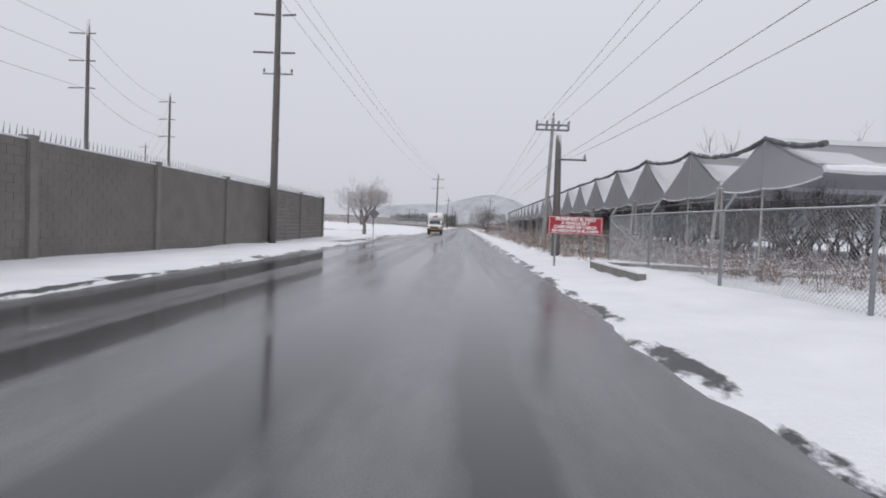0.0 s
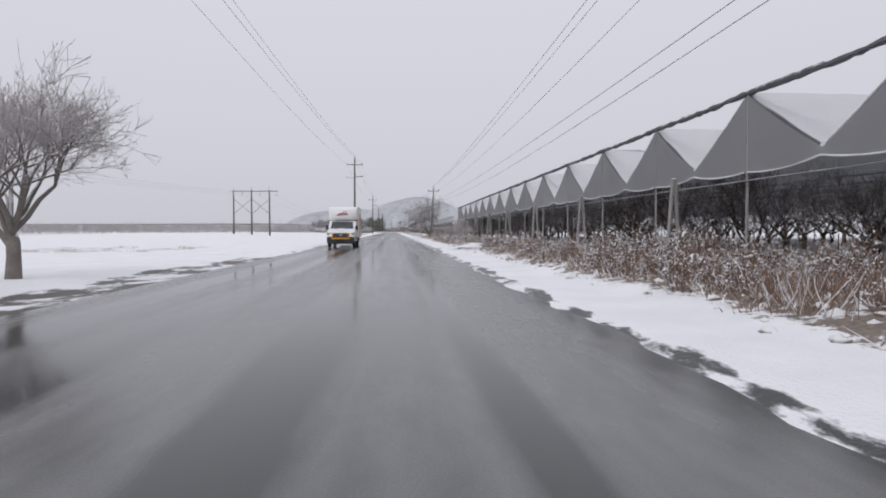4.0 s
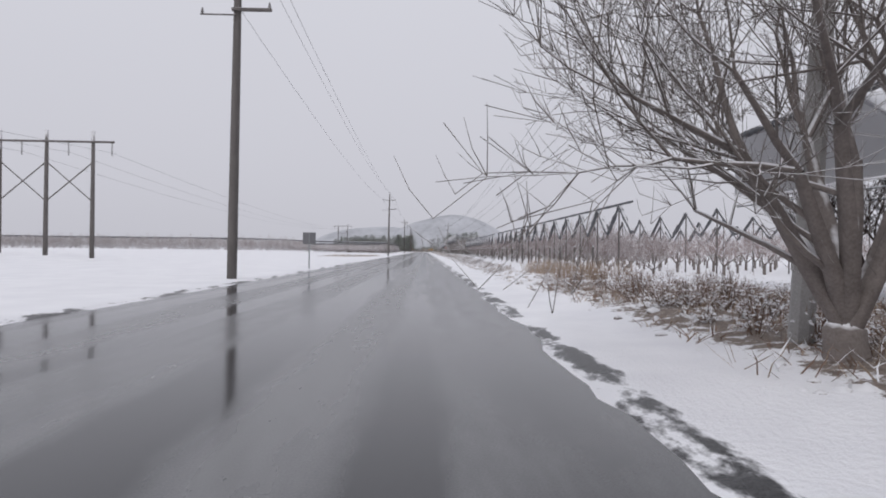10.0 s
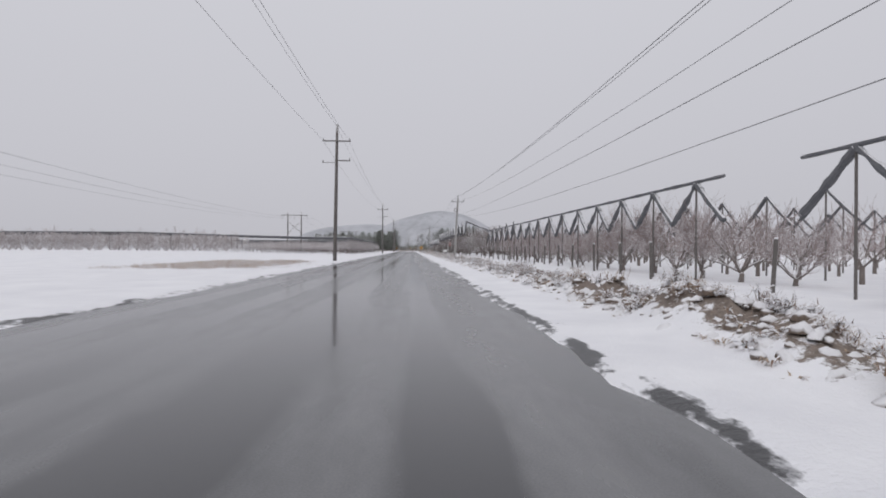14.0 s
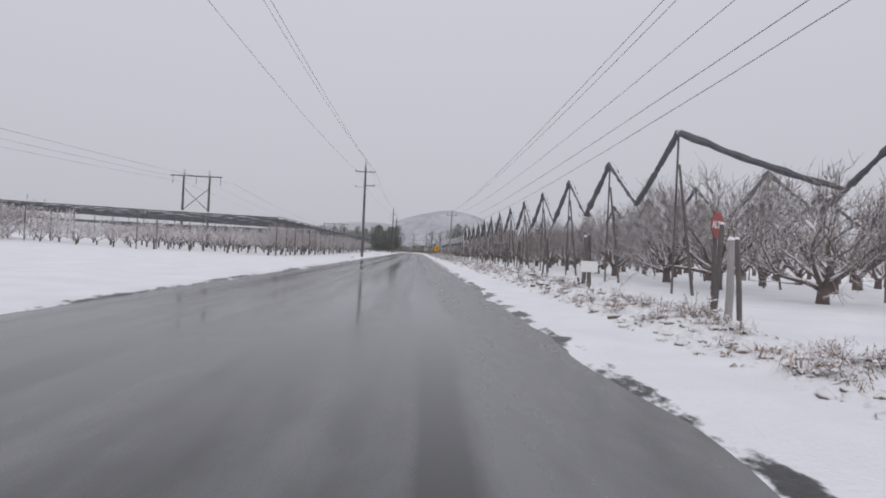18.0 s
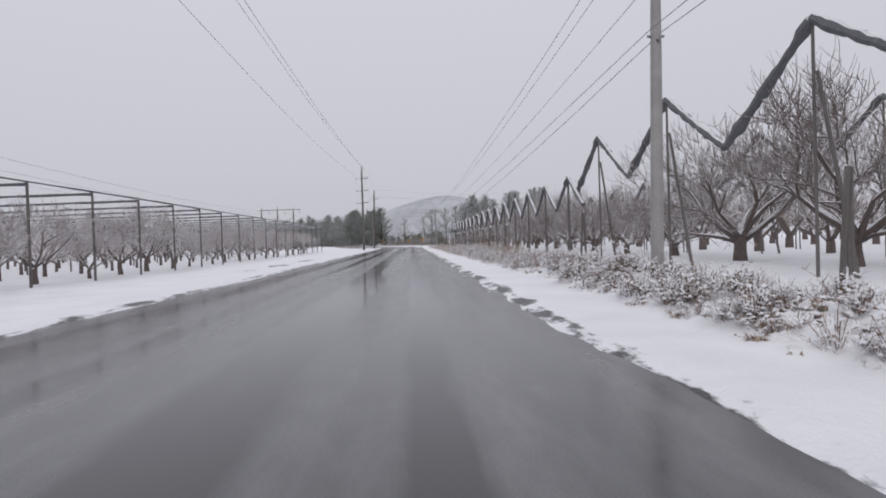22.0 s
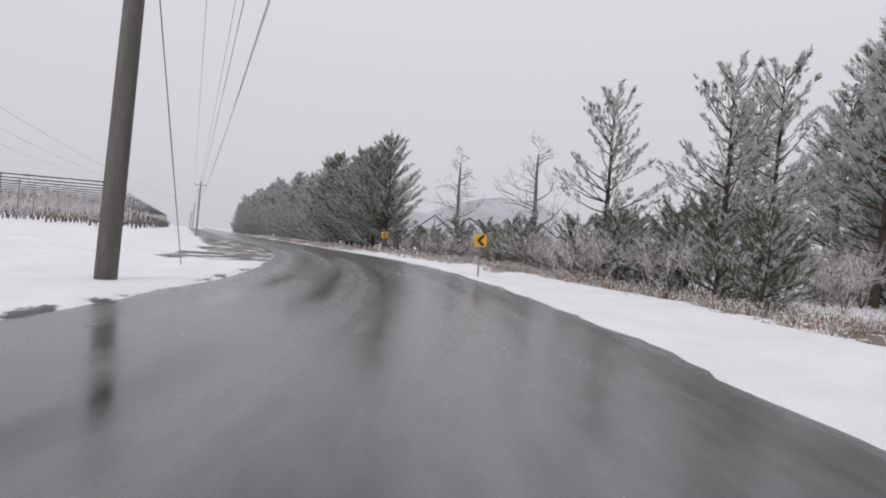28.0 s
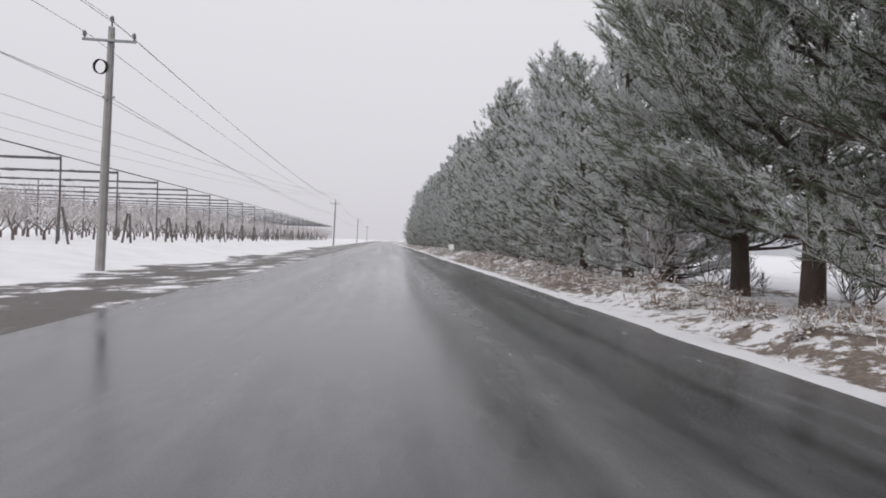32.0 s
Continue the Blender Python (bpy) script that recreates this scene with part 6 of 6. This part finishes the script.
def low_wall(points, label):
    """A knee-high concrete wall along a line, with snow lying on its top."""
    root = thing("low_wall", (0, 0, 0), label, "wall", "low concrete walls")
    up = Vector((0, 0, 1))
    for p, q in zip(points, points[1:]):
        p, q = Vector((*p, 0)), Vector((*q, 0))
        d = (q - p).normalized()
        for nm, half, z0, z1, mtl in (("body", 0.11, -0.3, 0.30, COLUMN), ("snow_cap", 0.095, 0.302, 0.345, NETSNOW)):
            n = Vector((d.y, -d.x, 0)) * half
            b, k = Build(), 12
            for i in range(k + 1):
                c = p.lerp(q, i / k)
                wave = 0.02 * noise.noise((c.x * 2, c.y * 2, z1)) if nm == "snow_cap" else 0.0
                b.v += [tuple(c - n + up * z0), tuple(c + n + up * z0), tuple(c + n * 0.92 + up * (z1 + wave)), tuple(c - n * 0.92 + up * (z1 + wave))]
            for i in range(k):
                for e in range(4):
                    a, c2 = i * 4 + e, i * 4 + (e + 1) % 4
                    b.f.append((a, c2, c2 + 4, a + 4))
                    b.m.append(0)
            b.f += [(3, 2, 1, 0), tuple(4 * k + e for e in range(4))]
            b.m += [0, 0]
            part(nm, b, mtl, root)


low_wall([(4.0, -5.4), (3.95, -0.9)], "low concrete wall along the verge with snow on top")
low_wall([(4.1, -0.75), (8.4, -1.7), (15.0, -3.1)], "low concrete wall running from the verge into the field")
root = thing("net_fence_rail", (0, 0, 0), "horizontal orchard cables sagging below the nets", "cable")
for q in range(4):
    b = Build()
    lumpy(b, (9.3 + 1.6 * q, 0.0, 2.50 - 0.03 * q), (9.3 + 1.6 * q, 108.5, 2.50 - 0.03 * q), 0.02, 0.0, q, 2.0, sides=5)
    part("cable", b, STEEL, root)


# ---- the box van in the far lane ----
VANWHITE = mat("white_van_paint", (0.74, 0.74, 0.74), (0.66, 0.66, 0.66), 0.28, scale=1.5, fine=20, bump=0.02, snow=0.7, snow_at=0.8)
PLASTIC = mat("black_bumper_plastic", (0.03, 0.03, 0.033), (0.05, 0.05, 0.052), 0.5, scale=4, bump=0.05)
RUBBER = mat("tyre_rubber", (0.02, 0.02, 0.02), (0.035, 0.035, 0.035), 0.8, scale=8, bump=0.2)
RIM = mat("steel_rim", (0.42, 0.42, 0.43), (0.3, 0.3, 0.31), 0.4, metal=0.7, scale=6, bump=0.03)
GLASS = mat("dark_window_glass", (0.035, 0.04, 0.045), (0.05, 0.055, 0.06), 0.06, scale=1, bump=0.0, spec=0.6)
LAMP = mat("headlamp_glass", (0.45, 0.42, 0.38), (0.32, 0.30, 0.28), 0.12, scale=8, bump=0.05, spec=0.6)
BEZEL = mat("dark_lamp_housing", (0.10, 0.10, 0.105), (0.16, 0.16, 0.165), 0.15, scale=6, bump=0.03, spec=0.6)
AMBERLIGHT = mat("lit_amber_lamp", (0.9, 0.45, 0.1), (0.8, 0.35, 0.05), 0.2, bump=0.0)
AMBERLIGHT.node_tree.nodes["Principled BSDF"].inputs["Emission Color"].default_value = (1.0, 0.45, 0.10, 1)
AMBERLIGHT.node_tree.nodes["Principled BSDF"].inputs["Emission Strength"].default_value = 1.6
AMBER = mat("amber_band", (0.75, 0.33, 0.02), (0.62, 0.27, 0.02), 0.4, scale=5, bump=0.03)
YELLOWWRAP = mat("yellow_panel_print", (0.72, 0.45, 0.06), (0.64, 0.38, 0.05), 0.4, scale=3, bump=0.02)
BLUEWRAP = mat("blue_panel_print", (0.05, 0.06, 0.14), (0.04, 0.05, 0.11), 0.4, scale=3, bump=0.02)


def loft(b, sections, slot=0):
    """Joins equal outlines of (y, z) standing at successive x, closing both ends."""
    n, k = len(sections[0][1]), len(b.v)
    for x, line in sections:
        b.v += [(x, y, z) for y, z in line]
    for i in range(len(sections) - 1):
        for s in range(n):
            a, c = k + i * n + s, k + i * n + (s + 1) % n
            b.f.append((a, c, c + n, a + n))
            b.m.append(slot)
    b.f.append(tuple(range(k, k + n)))
    e = k + (len(sections) - 1) * n
    b.f.append(tuple(reversed(range(e, e + n))))
    b.m += [slot, slot]


def shrink(line, f, cy, cz):
    return [(cy + (y - cy) * f, cz + (z - cz) * f) for y, z in line]


def wheel(root, x, y, r=0.33, w=0.22):
    side = 1 if x > 0 else -1
    b = Build()
    ring = [(r * 0.62, 0), (r * 0.9, 0), (r, 0.035), (r, w - 0.035), (r * 0.9, w), (r * 0.62, w)]
    n = 24
    for i in range(n):
        a = 2 * math.pi * i / n
        for rr, ww in ring:
            b.v.append((x - side * ww, y + rr * math.cos(a), r + rr * math.sin(a)))
    m = len(ring)
    for i in range(n):
        for s in range(m - 1):
            p, q = i * m + s, ((i + 1) % n) * m + s
            b.f.append((p, q, q + 1, p + 1))
            b.m.append(0)
    w_ob = part("wheel", b, RUBBER, root, "black tyre on a pale steel rim", True)
    b = Build()
    prof = [(0.0, 0.03), (0.07, 0.02), (0.09, 0.06), (0.15, 0.07), (r * 0.55, 0.03), (r * 0.63, 0.0), (r * 0.63, 0.1)]
    for i in range(n):
        a = 2 * math.pi * i / n
        for rr, ww in prof:
            b.v.append((x - side * ww, y + rr * math.cos(a), r + rr * math.sin(a)))
    m = len(prof)
    for i in range(n):
        for s in range(m - 1):
            p, q = i * m + s, ((i + 1) % n) * m + s
            b.f.append((p, q, q + 1, p + 1))
            b.m.append(0)
    part("rim", b, RIM, w_ob, "", True)


def van(x, y):
    root = thing("box_van", (x, y, 0.02), "white box van with snowy bonnet and printed side panels", "van")
    cab = [(0.02, 0.45), (0.0, 0.78), (0.05, 0.95), (0.18, 1.05), (0.98, 1.20), (1.12, 1.24), (1.82, 1.80), (2.05, 1.86), (3.1, 1.86), (3.1, 0.40), (1.8, 0.36), (0.3, 0.36)]
    b = Build()
    loft(b, [(-0.95, shrink(cab, 0.93, 1.4, 0.9)), (-0.90, shrink(cab, 0.985, 1.4, 0.9)), (-0.7, cab), (0.7, cab), (0.90, shrink(cab, 0.985, 1.4, 0.9)), (0.95, shrink(cab, 0.93, 1.4, 0.9))])
    body = part("cab", b, VANWHITE, root)
    b = Build()
    b.quad((-0.80, 1.15, 1.27), (0.80, 1.15, 1.27), (0.72, 1.77, 1.766), (-0.72, 1.77, 1.766))
    b.v = [(vx, vy - 0.012, vz + 0.012) for vx, vy, vz in b.v]
    part("windscreen", b, GLASS, body)
    for e in (-1, 1):
        b = Build()
        pts = [(1.40, 1.24), (2.28, 1.24), (2.28, 1.72), (1.92, 1.72)]
        b.quad(*[(e * 0.957, py, pz) for py, pz in (pts if e > 0 else reversed(pts))])
        part("side_window", b, GLASS, body)
        b = Build()
        b.box((e * 1.03 - 0.09, 1.12, 1.20), (e * 1.03 + 0.09, 1.24, 1.50), bevel=0.03)
        part("mirror", b, PLASTIC, body)
        b = Build()
        outline = [(e * 0.50, 0.80), (e * 0.90, 0.76), (e * 0.945, 1.0), (e * 0.55, 0.955)]
        b.prism(outline if e > 0 else outline[::-1], -0.012, 0.34)
        for i, (vx, vy, vz) in enumerate(b.v):
            b.v[i] = (vx, vy + 0.22 * max(0.0, abs(vx) - 0.6) * (1 if vy < 0.1 else 0), vz)
        lamp = part("headlight", b, BEZEL, body, "dark-framed angular headlamp")
        for px, rr, mtl in ((0.66, 0.055, AMBERLIGHT), (0.80, 0.06, LAMP)):
            b = Build()
            yy = -0.012 + 0.22 * max(0.0, px - 0.6)
            b.tube([(e * px, yy + 0.02, 0.87), (e * px, yy - 0.008, 0.87), (e * px, yy - 0.016, 0.87)], [rr, rr, rr * 0.6], 14)
            part("lamp_lens", b, mtl, lamp)
        b = Build()
        b.box((e * 0.945 - 0.016, 1.28, 0.5), (e * 0.945 + 0.016, 1.30, 1.22))
        b.box((e * 0.945 - 0.016, 2.36, 0.5), (e * 0.945 + 0.016, 2.38, 1.76))
        part("door_seam", b, PLASTIC, body)
        b = Build()
        b.box((e * 0.96 - 0.02, 2.08, 1.06), (e * 0.96 + 0.02, 2.28, 1.1), bevel=0.008)
        part("door_handle", b, PLASTIC, body)
        b = Build()
        b.box((e * 0.945 - 0.02, 1.46, 0.62), (e * 0.945 + 0.02, 3.0, 0.66), bevel=0.008)
        part("side_strip", b, RIM, body)
        b = Build()
        for q, ln in ((1.165, 0.52), (1.13, 0.40)):
            b.box((e * 0.96 - 0.006, 1.5, q), (e * 0.96 + 0.006, 1.5 + ln, q + 0.018))
        part("door_print", b, PLASTIC, body, "two thin bars of small print")
    b = Build()
    b.box((-0.94, -0.07, 0.24), (0.94, 0.42, 0.72), bevel=0.06)
    part("bumper", b, PLASTIC, root)
    b = Build()
    b.box((-0.62, -0.085, 0.56), (0.62, -0.06, 0.66), bevel=0.01)
    part("amber_plate_band", b, AMBER, root)
    b = Build()
    b.box((-0.50, -0.018, 0.72), (0.50, 0.06, 0.985), bevel=0.012)
    grille = part("grille", b, PLASTIC, root)
    for q in (0.775, 0.85, 0.93):
        b = Build()
        b.box((-0.49, -0.03, q), (0.49, -0.019, q + (0.012 if q < 0.9 else 0.02)), bevel=0.003)
        part("grille_bar", b, RIM, grille, "silver grille bar")
    b = Build()
    b.box((-0.30, -0.082, 0.33), (0.30, -0.072, 0.50), bevel=0.01)
    part("air_intake", b, RUBBER, root)
    b = Build()
    b.tube([(0, -0.045, 0.85), (0, -0.02, 0.85)], [0.1, 0.1], 20)
    part("badge", b, RIM, root)
    b = Build()
    def cowl(t):
        """The fairing's side outline, drawn back and lowered towards the edges (t from 0 to 1)."""
        return [(1.80 + 0.30 * t, 1.87), (1.72 + 0.34 * t, 2.05), (1.72 + 0.34 * t, 2.30), (1.80 + 0.34 * t, 2.52), (1.97 + 0.30 * t, 2.70 - 0.02 * t), (2.25 + 0.2 * t, 2.82 - 0.03 * t), (2.6, 2.87 - 0.03 * t), (3.1, 2.88 - 0.03 * t), (3.1, 1.84), (2.7, 1.87 + 0.24 * t), (2.3, 1.87 + 0.10 * t)]

    wide = [-1.02, -0.99, -0.92, -0.8, -0.6, -0.3, 0.0, 0.3, 0.6, 0.8, 0.92, 0.99, 1.02]
    loft(b, [(e, cowl(abs(e / 1.02) ** 5)) for e in wide])
    part("roof_fairing", b, VANWHITE, root, "rounded white fairing over the cab", True)
    b = Build()
    b.prism([(-0.40, 2.26), (0.36, 2.29), (0.38, 2.36), (-0.02, 2.40), (-0.26, 2.37)], 1.708, 1.73)
    part("front_emblem", b, REDPAINT, root, "plain red emblem shape")
    b = Build()
    b.prism([(-0.44, 2.21), (0.38, 2.235), (0.38, 2.26), (-0.44, 2.24)], 1.708, 1.73)
    b.tube([(0.16 + 0.11 * math.cos(a * 0.35), 1.72, 2.46 + 0.085 * math.sin(a * 0.35)) for a in range(19)], [0.018] * 19, 6)
    part("front_emblem", b, BLUEWRAP, root, "dark emblem ring and underline")
    b = Build()
    b.box((-0.62, 1.712, 2.12), (0.62, 1.722, 2.17))
    part("fairing_strip", b, WHITEPAINT, root)
    b = Build()
    b.box((-1.02, 3.1, 0.68), (1.02, 7.3, 2.88), bevel=0.035)
    box = part("cargo_box", b, VANWHITE, root)
    b = Build()
    b.box((-1.03, 3.12, 0.62), (1.03, 7.31, 0.68), bevel=0.01)
    part("sill_rail", b, RIM, box)
    for e in (-1, 1):
        for q in range(9):
            b = Build()
            b.box((e * 1.024 - 0.008, 3.3 + 0.43 * q, 0.70), (e * 1.024 + 0.008, 3.55 + 0.43 * q, 0.735))
            part("marker_strip", b, WHITEPAINT if q % 2 else REDPAINT, box)
        b = Build()
        b.box((e * 1.02 - 0.02, 3.1, 2.80), (e * 1.02 + 0.02, 7.3, 2.875), bevel=0.012)
        part("roof_rail", b, RIM, box)
    for e in (-1, 1):
        b = Build()
        xx = e * 1.024
        pts = [(3.75, 0.78), (5.3, 0.78), (4.95, 2.45), (3.35, 2.45)]
        b.quad(*[(xx, py, pz) for py, pz in (pts if e > 0 else reversed(pts))])
        yel = part("yellow_print", b, YELLOWWRAP, box)
        b = Build()
        b.tube([(xx - e * 0.004, 4.35, 1.75), (xx + e * 0.004, 4.35, 1.75)], [0.36, 0.36], 24)
        part("red_emblem", b, REDPAINT, yel)
        b = Build()
        b.tube([(xx - e * 0.004, 6.35, 1.85), (xx + e * 0.004, 6.35, 1.85)], [0.62, 0.62], 28)
        blue = part("blue_print", b, BLUEWRAP, box)
        b = Build()
        b.box((min(xx, xx + e * 0.008), 6.0, 1.75), (max(xx, xx + e * 0.008), 6.7, 2.0), bevel=0.003)
        part("red_emblem", b, REDPAINT, blue)
    b = Build()
    b.box((-0.75, 2.3, 0.34), (0.75, 7.0, 0.615), bevel=0.02)
    part("chassis", b, PLASTIC, root)
    for e in (-1, 1):
        b = Build()
        b.box((e * 0.86 - 0.12, 5.25, 0.28), (e * 0.86 + 0.12, 5.3, 0.61))
        part("mud_flap", b, RUBBER, root)
        for wy in (1.02, 4.7):
            wheel(root, e * 0.96, wy)
        b = Build()
        b.tube([(e * 0.93, 1.02 + 0.40 * math.cos(math.pi * q / 12), 0.33 + 0.42 * math.sin(math.pi * q / 12)) for q in range(13)], [0.045] * 13, 6)
        part("wheel_arch", b, PLASTIC, root)
    for q, (sx, ln, wd) in enumerate(((-0.5, 0.26, 0.10), (0.0, 0.34, 0.13), (0.52, 0.22, 0.09))):
        b = Build()
        b.tube([(sx - ln, 1.06, 1.225), (sx - ln * 0.4, 1.05, 1.235), (sx + ln * 0.3, 1.07, 1.235), (sx + ln, 1.08, 1.225)], [0.015, wd * 0.6, wd * 0.5, 0.015], 8)
        part("bonnet_snow", b, NETSNOW, root, "snow heaped below the windscreen", True)
    for sx in (-0.35, 0.25):
        b = Build()
        b.tube([(sx - 0.3, 1.13, 1.285), (sx + 0.25, 1.17, 1.315)], [0.012, 0.01], 5)
        part("wiper", b, PLASTIC, root)
    return root


van(-3.98, 61.35)
